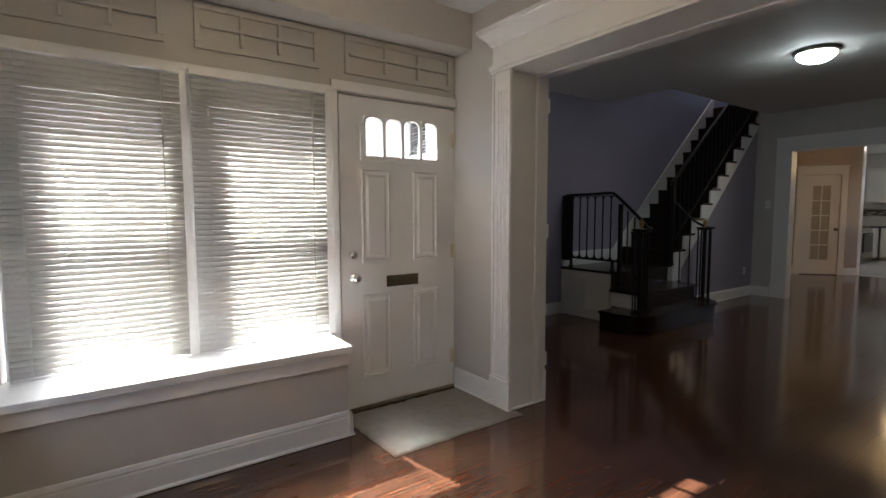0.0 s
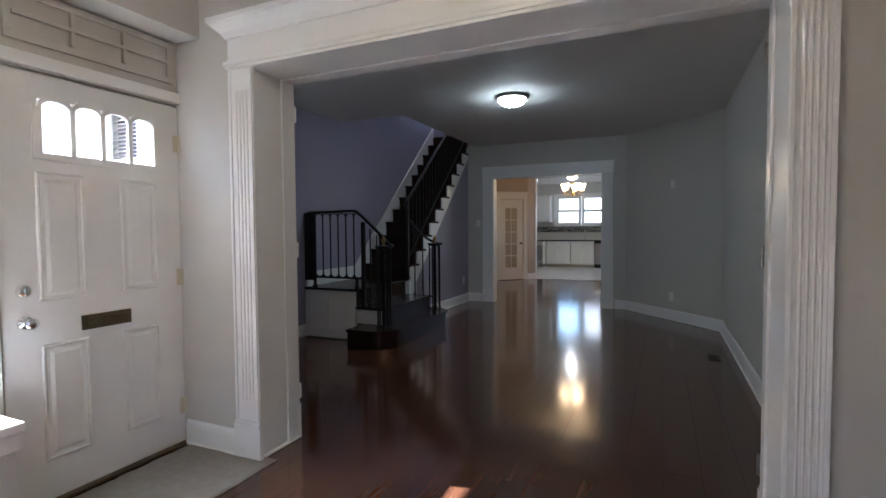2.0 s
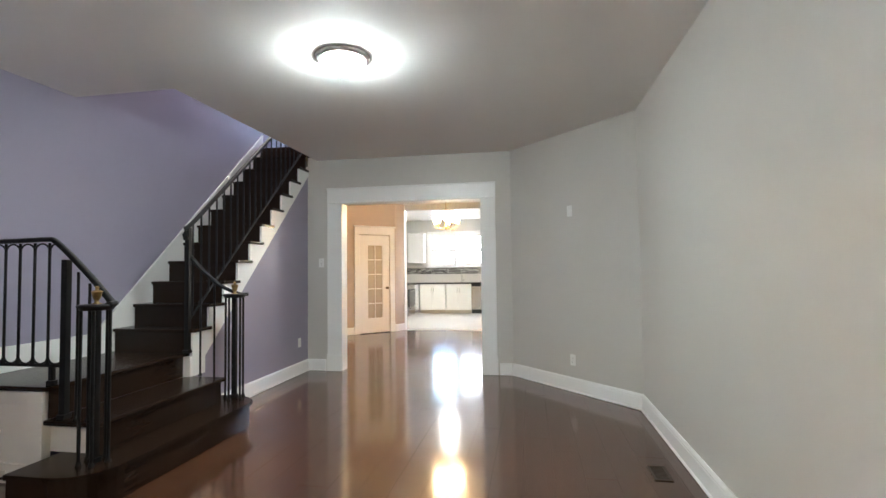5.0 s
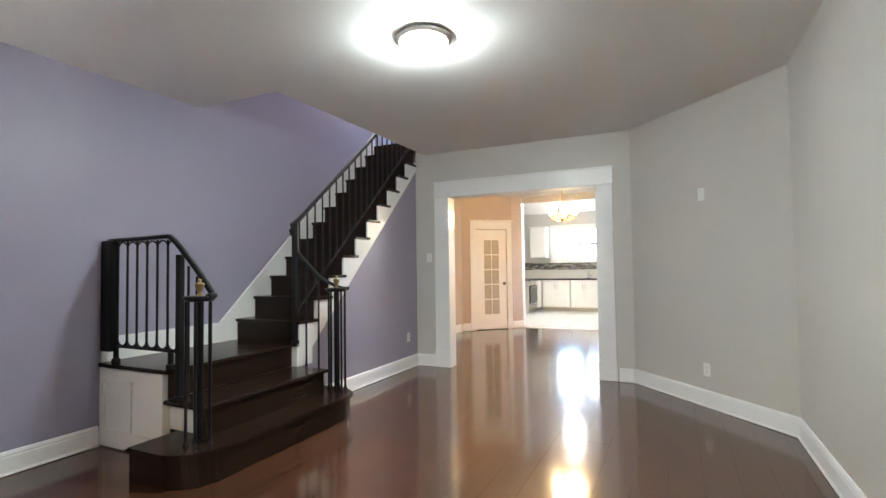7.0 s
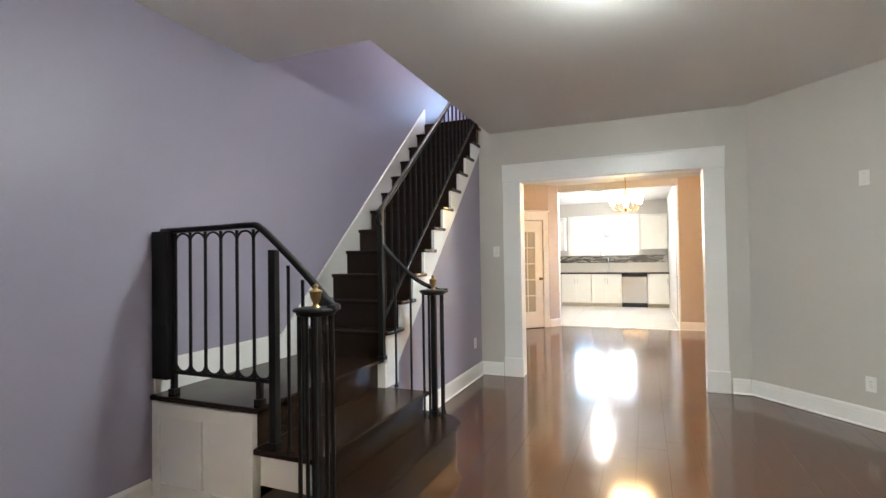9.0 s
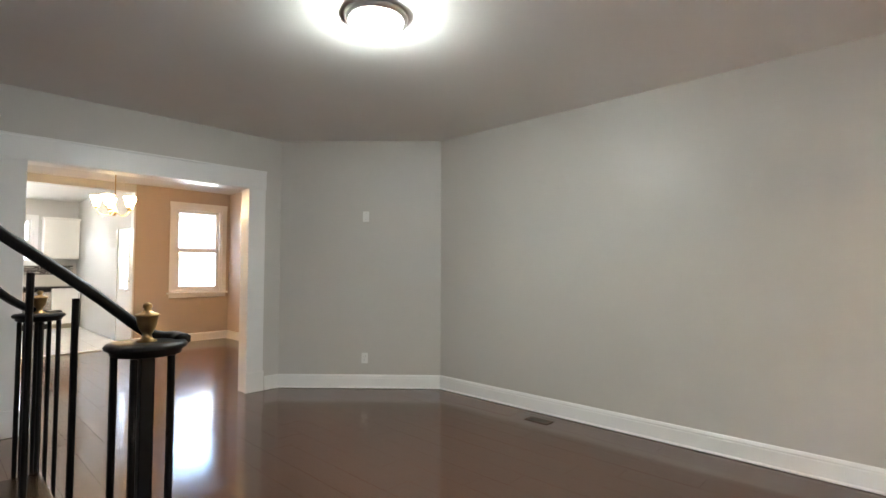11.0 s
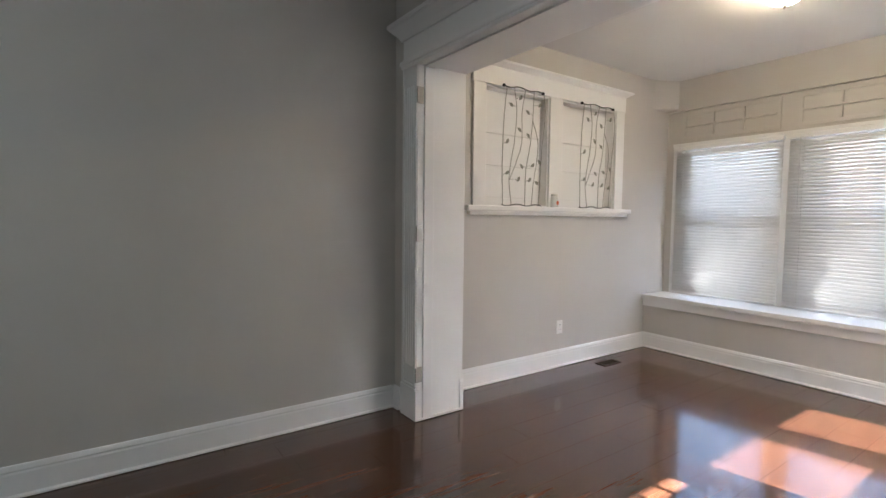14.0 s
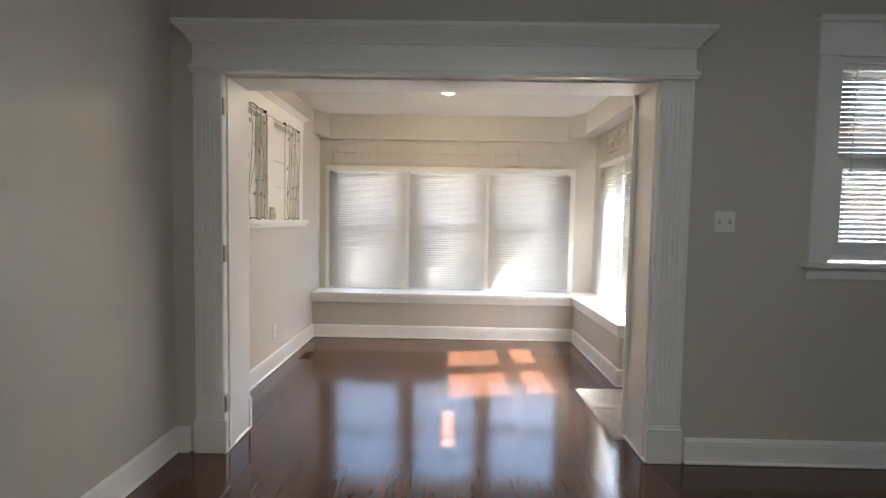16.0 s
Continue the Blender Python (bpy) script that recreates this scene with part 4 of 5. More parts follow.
# ---- switches, sockets, vents ----
def plate(name, place, n, w, h, holes, label, category):
    """A wall plate at place, facing n; holes says what it carries."""
    n = Vector((*n, 0)).normalized()
    u = Vector((-n.y, n.x, 0))
    m = Matrix((u, n, Vector((0, 0, 1)))).transposed().to_4x4()
    m.translation = Vector(place)
    base = thing(name, place, label, category)

    def piece(nm, rows, mat, bev):
        bm = boxes(*rows, bevel=bev)
        bmesh.ops.transform(bm, matrix=m, verts=bm.verts)
        bmesh.ops.recalc_face_normals(bm, faces=bm.faces)
        return part(nm, bm, mat, base)
    piece("cover", [(-w / 2, w / 2, 0, 0.006, -h / 2, h / 2)], PLASTIC, 0.0025)
    if holes == "outlet":
        for z in (-0.021, 0.021):
            piece("socket", [(-0.016, 0.016, 0.005, 0.008, z - 0.014, z + 0.014)], PLASTIC, 0.002)
            # No holes here: near-black inlays paint the shade inside the slots.
            piece("slot", [(-0.008, -0.005, 0.007, 0.0085, z - 0.004, z + 0.005), (0.005, 0.008, 0.007, 0.0085, z - 0.004, z + 0.005)], DARK, 0)
    if holes == "switch":
        for x in ((-w / 4, w / 4) if w > 0.1 else (0,)):
            piece("bezel", [(x - 0.007, x + 0.007, 0.005, 0.0075, -0.014, 0.014)], NICKEL, 0.001)
            piece("toggle", [(x - 0.0045, x + 0.0045, 0.006, 0.019, -0.002, 0.011)], PLASTIC, 0.002)
    for z in (-h * 0.28, h * 0.28) if holes != "outlet" else (0,):
        piece("screw", [(-0.003, 0.003, 0.005, 0.0072, z - 0.003, z + 0.003)], NICKEL, 0.001)
    return base


dn = (diag_n.x, diag_n.y)
on_diag = lambda s: (RX + (1.565 - RX) * s, 4.55 + (BY - 4.55) * s)
plate("wall_outlet", (*on_diag(0.465), 0.335), dn, 0.072, 0.116, "outlet", "white plastic wall outlet above the baseboard", "outlet")
plate("wall_plate", (*on_diag(0.465), 1.925), dn, 0.072, 0.118, "blank", "blank white wall plate high on the diagonal wall", "wall plate")
plate("light_switch", (-0.397, -0.02, 1.425), (0, 1), 0.118, 0.118, "switch", "white double light switch on the front wall", "light switch")
plate("light_switch", (-0.945, BY, 1.42), (0, -1), 0.072, 0.118, "switch", "white light switch beside the dining opening", "light switch")
plate("wall_outlet", (-1.14, 5.66, 0.40), (1, 0), 0.072, 0.116, "outlet", "white outlet on the purple wall under the stairs", "outlet")
plate("wall_outlet", (RX, -1.66, 0.35), (-1, 0), 0.072, 0.116, "outlet", "white outlet on the sunroom wall", "outlet")
plate("wall_outlet", (-1.52, 2.370, 0.066), (0, -1), 0.10, 0.05, "blank", "small cream socket cover on the stair panel", "outlet")


def floor_vent(x, y, label):
    base = thing("floor_vent", (x, y, 0), label, "floor vent", "floor vents")
    m = material("brown_vent_metal", (0.10, 0.075, 0.055), 0.4, 0.6, vary=0.2, scale=30)
    w, h = 0.055, 0.115
    part("frame", boxes((x - w, x - w + 0.016, y - h, y + h, 0.0005, 0.006), (x + w - 0.016, x + w, y - h, y + h, 0.0005, 0.006), (x - w + 0.016, x + w - 0.016, y - h, y - h + 0.016, 0.0005, 0.006), (x - w + 0.016, x + w - 0.016, y + h - 0.016, y + h, 0.0005, 0.006), bevel=0.002), m, base)
    # Flat near-black sheet paints the shade of an open duct under the louvres.
    part("well_shade_sheet", boxes((x - w + 0.016, x + w - 0.016, y - h + 0.016, y + h - 0.016, 0.0004, 0.0015)), DARK, base)
    for k in range(10):
        c = y - 0.090 + 0.020 * k
        part("louvre", boxes((x - w + 0.016, x + w - 0.016, c - 0.004, c + 0.004, 0.0015, 0.005)), m, base)


floor_vent(2.575, 3.14, "brown metal floor register set in the floor")
floor_vent(2.61, -2.12, "brown metal floor register set in the floor")
# ---- stair railings ----
def upright(parent, x, y, z0, z1, r=0.008, square=False, name="baluster"):
    if square:
        bm = boxes((x - r, x + r, y - r, y + r, z0, z1), bevel=0.003)
        box(bm, x - r - 0.008, x + r + 0.008, y - r - 0.008, y + r + 0.008, z0, z0 + 0.03, bevel=0.003)
    else:
        bm = tube(bmesh.new(), [(x, y, z0), (x, y, z1)], r, 8)
        lathe(bm, [(r * 1.9, 0), (r * 1.9, 0.008), (r * 1.2, 0.022), (r, 0.026)], (x, y, z0), sides=10)
    return part(name, bm, IRON, parent)


def newel(parent, x, y, z_top, curl):
    """A cluster of bars under a round cap with a brass finial."""
    upright(parent, x, y, H, z_top - 0.03, 0.018, True, "newel_post")
    for k in range(5):
        a = curl + 2 * math.pi * k / 5
        upright(parent, x + 0.076 * math.cos(a), y + 0.076 * math.sin(a), H, z_top - 0.03, 0.0095)
    bm = lathe(bmesh.new(), [(0.078, -0.030), (0.087, -0.027), (0.089, -0.017), (0.099, -0.012), (0.103, -0.004), (0.096, 0.004), (0.060, 0.006), (0.0, 0.006)], (x, y, z_top), sides=32)
    part("newel_cap", bm, IRON, parent, "", True)
    bm = lathe(bmesh.new(), [(0.0255, 0.0029), (0.0255, 0.0086), (0.0145, 0.0144), (0.011, 0.0245), (0.0221, 0.0446), (0.0255, 0.0612), (0.0272, 0.0749), (0.0323, 0.0792), (0.0255, 0.0835), (0.0119, 0.0893), (0.0085, 0.0965), (0.0127, 0.1022), (0.011, 0.1094), (0.0017, 0.1138)], (x, y, z_top), sides=20)
    part("finial", bm, BRASS, parent, "aged brass urn finial", True)


RY = 2.42
rail = thing("stair_railing", (-1.4, RY, 3 * H), "black iron landing railing with arched balusters and brass finial", "stair railing", "stair railings")
part("wall_panel", boxes((LX, -1.812, RY - 0.05, RY + 0.012, 0.70, 1.525), bevel=0.006), IRON, rail, "black end board against the wall")
top = [(-1.90, RY, 1.528), (-1.5, RY, 1.532), (-1.26, RY, 1.537), (-1.195, RY, 1.525), (-1.07, 2.415, 1.432), (-0.88, 2.395, 1.278), (-0.735, 2.375, 1.150), (-0.675, 2.34, 1.135), (-0.665, 2.29, 1.132)]
part("handrail", bar(bmesh.new(), smooth_line(top, 6), 0.042, 0.030), IRON, rail, "", True)
part("lower_rail", boxes((-1.86, -1.09, RY - 0.010, RY + 0.010, 0.728, 0.748), bevel=0.002), IRON, rail)
step = 0.113
for k in range(6):
    x = -1.80 + step * k
    upright(rail, x, RY, 0.748, 1.515, 0.0085)
    for (zc, s) in ((1.455, 1), (0.80, -1)):
        bm = tube(bmesh.new(), [(x + step / 2 - (step / 2) * math.cos(a), RY, zc + s * 0.055 * math.sin(a)) for a in [math.pi * j / 10 for j in range(11)]], 0.006, 6)
        part("arch", bm, IRON, rail)
for x in (-1.815, -1.20):
    upright(rail, x, RY, 3 * H, 0.735, 0.014, True, "foot")
upright(rail, -1.10, 2.415, 2 * H, 1.405, 0.020, True, "post")
for x, y, z0, z1 in ((-1.00, 2.405, 2 * H, 1.325), (-0.905, 2.395, 2 * H, 1.255)):
    upright(rail, x, y, z0, z1, 0.0085)
newel(rail, -0.757, 2.30, 1.128, 0.3)

rail = thing("stair_railing", (-1.15, 4.2, 3 * H), "black iron flight railing with thin balusters and brass finial", "stair railing", "stair railings")
FX = -1.155
line = lambda y: 1.715 + 0.845 * (y - 3.62)
low = lambda y: 0.955 + (H / RUN) * (y - 3.68)
part("handrail", bar(bmesh.new(), [(FX, 3.575, 1.60), (FX, 3.555, 1.65), (FX, 3.565, 1.70), (FX, 3.61, 1.725)] + [(FX, y, line(y) + 0.01) for y in (3.68, 4.0, 4.5, 5.0, 5.5, 6.0)], 0.042, 0.030), IRON, rail, "", True)
part("lower_rail", bar(bmesh.new(), [(FX, y, low(y)) for y in (3.62, 4.5, 5.3, 5.9)], 0.018, 0.018), IRON, rail)
upright(rail, FX, 3.60, 3 * H, 1.71, 0.020, True, "post")
for k in range(4, 15):
    for f in (0.06, 0.17):
        y = NOSE + RUN * (k - 4) + f
        if y < 5.9:
            upright(rail, FX, y, low(y), line(y), 0.0085)
top = [(FX, 3.62, 1.46), (-1.05, 3.66, 1.33), (-0.93, 3.72, 1.20), (-0.80, 3.80, 1.12), (-0.72, 3.82, 1.112)]
part("lower_handrail", bar(bmesh.new(), smooth_line(top, 6), 0.042, 0.030), IRON, rail, "", True)
for x, y, z0, z1 in ((-1.07, 3.655, 2 * H, 1.34), (-0.97, 3.705, H, 1.23)):
    upright(rail, x, y, z0, z1, 0.0085)
newel(rail, -0.81, 3.76, 1.115, 0.9)
# ---- lamps ----
def flush_lamp(x, y, z, radius, glow, strength, label, cover=0.84):
    base = thing("ceiling_lamp", (x, y, z), label, "ceiling lamp")
    bm = lathe(bmesh.new(), [(radius, 0), (radius, -0.012), (radius * 0.97, -0.028 if cover < 0.9 else -0.018), (radius * (cover + 0.02), -0.036 if cover < 0.9 else -0.02), (radius * (cover - 0.04), -0.03 if cover < 0.9 else -0.014)], (x, y, z), sides=40)
    part("rim", bm, NICKEL, base, "brushed metal rim", True)
    shade = material("lamp_glass", (0.9, 0.9, 0.88), 0.3, vary=0, emit=glow, strength=strength)
    r = radius * cover
    bm = lathe(bmesh.new(), [(r, -0.03)] + [(r * math.cos(a), -0.03 - 0.085 * math.sin(a)) for a in [math.pi / 2 * k / 10 for k in range(1, 10)]] + [(0.004, -0.115)], (x, y, z), sides=40)
    part("shade", bm, shade, base, "lit white glass bowl", True)
    bm = lathe(bmesh.new(), [(0.004, -0.112), (0.012, -0.117), (0.008, -0.124), (0.011, -0.130), (0.003, -0.140)], (x, y, z), sides=14)
    part("finial", bm, NICKEL, base, "", True)
    return base


flush_lamp(0.545, 2.93, CEIL + 0.004, 0.185, (0.93, 1.0, 0.95), 6.3, "round flush ceiling lamp with a lit white glass bowl")
# Added lamp, out of view upstairs: it only brightens the stairwell walls.
flush_lamp(-1.46, 5.4, 5.4, 0.16, (1.0, 0.92, 0.82), 8.0, "unseen flush lamp added upstairs to brighten the stairwell")
flush_lamp(1.21, -1.75, PCEIL, 0.125, (1.0, 0.76, 0.46), 6.5, "small flush ceiling lamp with a warm lit bowl", 0.95)
# ---- dining room ----
fd_way = Vector((0.743, 0.671, 0)).normalized()
fd_out = Vector((fd_way.y, -fd_way.x, 0))
FD = Matrix((fd_way, -fd_out, Vector((0, 0, 1)))).transposed().to_4x4()     # u along the wall, v away from the room
FD.translation = Vector((-1.90, 9.216, 0))


def turned(bm):
    bmesh.ops.transform(bm, matrix=FD, verts=bm.verts)
    bmesh.ops.recalc_face_normals(bm, faces=bm.faces)
    return bm


S0, S1 = 0.29, 0.985
setting("wall_dining_corner", turned(wall_cells("y", 0, 0.10, -0.05, 1.11, 0, 2.75, [(S0, S1, 0.0, 2.06)])), TAN, "tan painted angled corner wall with a glazed door", "wall")
setting("wall_dining_return", prism(bmesh.new(), [(-1.075, 9.96), (-0.93, 10.2), (-0.93, 10.35), (-1.20, 10.2)], "z", 0, 2.75), TAN, "tan painted wall strip beside the kitchen opening", "wall")
bm = run_profile(bmesh.new(), BASE, (0, 0), (S0 - 0.11, 0), (0, -1))
run_profile(bm, BASE, (S1 + 0.115, 0), (1.11, 0), (0, -1))
setting("baseboard", turned(bm), WHITE, "white baseboard beside the glazed door", "baseboard")
rn = Vector((0.24, -0.145)).normalized()
baseboard((-1.075, 9.96), (-0.93, 10.2), (rn.x, rn.y))
closet = setting("wall_closet", turned(wall_cells("y", 0.55, 0.62, -0.3, 1.4, 0, 2.75)), material("closet_wall", (0.42, 0.36, 0.28), 0.8, vary=0.05), "plain closet wall behind the glazed door", "wall")
door = thing("door_2", (-1.45, 9.64, 0), "cream-white glazed door with ten small panes, closed", "door", kind="structure")
GA, GB, GZ0, GZ1 = S0 + 0.20, S1 - 0.17, 0.315, 1.835
leaf = part("leaf", turned(wall_cells("y", 0.012, 0.047, S0 + 0.004, S1 - 0.004, 0.012, 2.052, [(GA, GB, GZ0, GZ1)])), WHITE, door)
pane_mat = material("frosted_pane", (0.46, 0.41, 0.33), 0.12, vary=0.1, scale=5)
mid = (GA + GB) / 2
part("glazing_bar", turned(boxes((mid - 0.010, mid + 0.010, 0.014, 0.04, GZ0, GZ1), bevel=0.003)), WHITE, leaf)
for k in range(1, 5):
    z = GZ0 + (GZ1 - GZ0) * k / 5
    part("glazing_bar", turned(boxes((GA, GB, 0.015, 0.039, z - 0.010, z + 0.010), bevel=0.003)), WHITE, leaf)
for k in range(5):
    for a, b in ((GA, mid), (mid, GB)):
        z = GZ0 + (GZ1 - GZ0) * k / 5
        part("pane", turned(boxes((a, b, 0.026, 0.030, z, z + (GZ1 - GZ0) / 5))), pane_mat, leaf)
bm = lathe(bmesh.new(), [(0.028, 0), (0.028, 0.005), (0.011, 0.012), (0.010, 0.032), (0.026, 0.045), (0.027, 0.058), (0.015, 0.066), (0.001, 0.067)], (S1 - 0.065, 0.012, 0.94), (0, -1, 0), 18)
part("door_knob", turned(bm), OLD_BRASS, leaf, "dark brass knob", True)
fc = thing("door_casing", (-1.45, 9.64, 0), "cream-white casing with a tall head board", "door casing", kind="structure")
for a, b in ((S0 - 0.11, S0), (S1, S1 + 0.11)):
    part("casing_board", turned(boxes((a, b, -0.022, 0, 0.003, 2.06), bevel=0.004)), WHITE, fc)
    part("plinth_block", turned(boxes((a - 0.006, b + 0.006, -0.03, 0, 0.003, 0.21), bevel=0.004)), WHITE, fc)
part("head_board", turned(boxes((S0 - 0.11, S1 + 0.11, -0.024, 0, 2.06, 2.22), bevel=0.004)), WHITE, fc)
part("head_cap", turned(boxes((S0 - 0.13, S1 + 0.13, -0.042, 0, 2.22, 2.245), bevel=0.006)), WHITE, fc)
# Near-black strip fills the gap under the leaf, painting its shade.
part("threshold", turned(boxes((S0, S1, -0.01, 0.08, 0.001, 0.012))), DARK, fc, "near-black strip painting the shaded gap below the door")

# chandelier with three upturned shades
CX, CY = 0.404, 7.9
ch = thing("chandelier", (CX, CY, 2.75), "brass chandelier with lit upturned white glass shades", "chandelier")
part("ceiling_rose", lathe(bmesh.new(), [(0.065, 0), (0.065, -0.01), (0.05, -0.025), (0.012, -0.035), (0.0, -0.036)], (CX, CY, 2.75), sides=24), BRASS, ch, "", True)
part("rod", tube(bmesh.new(), [(CX, CY, 2.72), (CX, CY, 2.06)], 0.006, 10), BRASS, ch)
part("hub", lathe(bmesh.new(), [(0.0, -0.05), (0.012, -0.045), (0.018, -0.03), (0.034, -0.01), (0.036, 0.01), (0.020, 0.03), (0.012, 0.06), (0.016, 0.08), (0.008, 0.10)], (CX, CY, 2.03), sides=20), BRASS, ch, "", True)
shade_mat = material("warm_shade_glass", (0.92, 0.86, 0.74), 0.3, vary=0, emit=(1.0, 0.66, 0.32), strength=3.6)
for k in range(5):
    a = 0.35 + 2 * math.pi * k / 5
    dx, dy = math.cos(a), math.sin(a)
    at = lambda r, z: (CX + dx * r, CY + dy * r, z)
    arm = part("arm", tube(bmesh.new(), smooth_line([at(0.02, 2.03), at(0.08, 1.99), at(0.15, 2.0), at(0.185, 2.05), at(0.19, 2.075)], 5), 0.006, 8), BRASS, ch, "", True)
    part("cup", lathe(bmesh.new(), [(0.012, -0.01), (0.03, 0.0), (0.034, 0.012), (0.026, 0.016)], at(0.19, 2.078), sides=18), BRASS, arm, "", True)
    prof = [(0.030, 0.0), (0.036, 0.03), (0.046, 0.07), (0.062, 0.115), (0.068, 0.130), (0.064, 0.130), (0.042, 0.07), (0.030, 0.012)]
    part("shade", lathe(bmesh.new(), prof, at(0.19, 2.088), sides=24), shade_mat, arm, "lit warm glass shade", True)

# ---- kitchen ----
CAB = material("white_cabinet_paint", (0.78, 0.77, 0.73), 0.35, vary=0.02, scale=4)
STONE = material("dark_stone_counter", (0.03, 0.028, 0.027), 0.18, vary=0.5, scale=60)
STEEL = material("stainless_steel", (0.55, 0.53, 0.50), 0.26, 1.0, vary=0.05, scale=40)
BLACKP = material("black_appliance", (0.012, 0.012, 0.013), 0.2, vary=0.1)
KF = 14.2


def base_cabinet(x0, x1, doors, label):
    base = thing("base_cabinet", ((x0 + x1) / 2, KF + 0.3, 0), label, "kitchen cabinet", "kitchen base cabinets")
    part("body", boxes((x0, x1, KF + 0.02, 14.8, 0.10, 0.875)), CAB, base)
    part("toe_kick", boxes((x0, x1, KF + 0.07, KF + 0.09, 0.0, 0.10)), material("beige_toe_kick", (0.5, 0.44, 0.34), 0.5, vary=0.05), base)
    w = (x1 - x0) / doors
    for k in range(doors):
        a, b = x0 + k * w + 0.004, x0 + (k + 1) * w - 0.004
        d = part("door", boxes((a, b, KF + 0.004, KF + 0.019, 0.12, 0.865), bevel=0.002), CAB, base)
        part("door_frame", boxes((a, b, KF - 0.004, KF + 0.005, 0.80, 0.865), (a, b, KF - 0.004, KF + 0.005, 0.12, 0.185), (a, a + 0.06, KF - 0.004, KF + 0.005, 0.185, 0.80), (b - 0.06, b, KF - 0.004, KF + 0.005, 0.185, 0.80)), CAB, d)
        hx = b - 0.03 if k % 2 == 0 else a + 0.03
        part("handle", tube(bmesh.new(), [(hx, KF - 0.004, 0.62), (hx, KF - 0.03, 0.62), (hx, KF - 0.03, 0.76), (hx, KF - 0.004, 0.76)], 0.005, 8), STEEL, d)


base_cabinet(-1.50, -0.72, 2, "white shaker base cabinet with steel handles")
base_cabinet(-0.70, 0.05, 2, "white shaker sink cabinet with steel handles")
base_cabinet(0.70, 1.20, 1, "white shaker base cabinet in the kitchen corner")
dw = thing("dishwasher", (0.375, KF + 0.3, 0), "stainless steel dishwasher with a black control strip", "dishwasher")
part("body", boxes((0.06, 0.69, KF + 0.02, 14.78, 0.10, 0.875)), BLACKP, dw)
part("door", boxes((0.065, 0.685, KF - 0.008, KF + 0.02, 0.12, 0.80), bevel=0.006), STEEL, dw)
part("control_strip", boxes((0.065, 0.685, KF - 0.008, KF + 0.02, 0.805, 0.872), bevel=0.004), BLACKP, dw, "black control strip")
part("toe_kick", boxes((0.06, 0.69, KF + 0.05, KF + 0.07, 0.0, 0.11)), BLACKP, dw)
ct = thing("countertop", (-0.15, KF + 0.3, 0.88), "dark polished stone countertop with a sink", "countertop")
part("slab", boxes((-2.3, 1.21, KF - 0.025, 14.8, 0.876, 0.915), bevel=0.004), STONE, ct)
part("slab", boxes((-2.3, -1.52, 13.75, KF - 0.03, 0.876, 0.915), bevel=0.004), STONE, ct)
cb = thing("base_cabinet", (-1.9, 13.95, 0), "white base cabinet along the side wall", "kitchen cabinet", "kitchen base cabinets")
part("body", boxes((-2.3, -1.55, 13.76, KF, 0.10, 0.875)), CAB, cb)
part("door", boxes((-1.549, -1.53, 13.77, KF - 0.01, 0.12, 0.865), bevel=0.002), CAB, cb)
fa = thing("kitchen_faucet", (-0.28, 14.66, 0.915), "tall chrome gooseneck kitchen faucet", "faucet")
part("spout", tube(bmesh.new(), smooth_line([(-0.28, 14.66, 0.915), (-0.28, 14.66, 1.20), (-0.28, 14.62, 1.29), (-0.28, 14.54, 1.30), (-0.28, 14.49, 1.24), (-0.28, 14.48, 1.17)], 6), 0.012, 10), CHROME, fa, "", True)
part("base", lathe(bmesh.new(), [(0.028, 0), (0.028, 0.01), (0.018, 0.03), (0.016, 0.08)], (-0.28, 14.66, 0.915), sides=18), CHROME, fa, "", True)
part("lever", tube(bmesh.new(), [(-0.26, 14.66, 0.97), (-0.17, 14.65, 1.0)], 0.007, 8), CHROME, fa)
# mosaic strip between counter and window, in small glass tiles
mosaic = setting("backsplash", boxes((-2.28, 1.21, 14.792, 14.80, 0.915, 1.40)), material("pale_backsplash_tile", (0.62, 0.60, 0.55), 0.25, vary=0.05), "pale tiled backsplash with a dark mosaic strip", "backsplash")
tile_mats = [material("mosaic_glass", c, 0.12, vary=0.15, scale=30) for c in ((0.06, 0.055, 0.05), (0.20, 0.19, 0.17), (0.035, 0.03, 0.03), (0.35, 0.34, 0.31))]
rnd = random.Random(4)
tile_meshes = []
for m in tile_mats:
    bm = boxes((-0.053, 0.053, -0.004, 0.0, -0.013, 0.013), bevel=0.0015)
    me = bpy.data.meshes.new("mosaic_tile")
    bm.to_mesh(me)
    bm.free()
    me.materials.append(m)
    tile_meshes.append(me)
for row in range(7):
    for k in range(31):
        x = -2.2 + 0.11 * k + (0.055 if row % 2 else 0)
        if x < 1.15:
            shared("mosaic_tile", tile_meshes[rnd.randrange(4)], (x, 14.791, 1.185 + 0.0295 * row), mosaic)


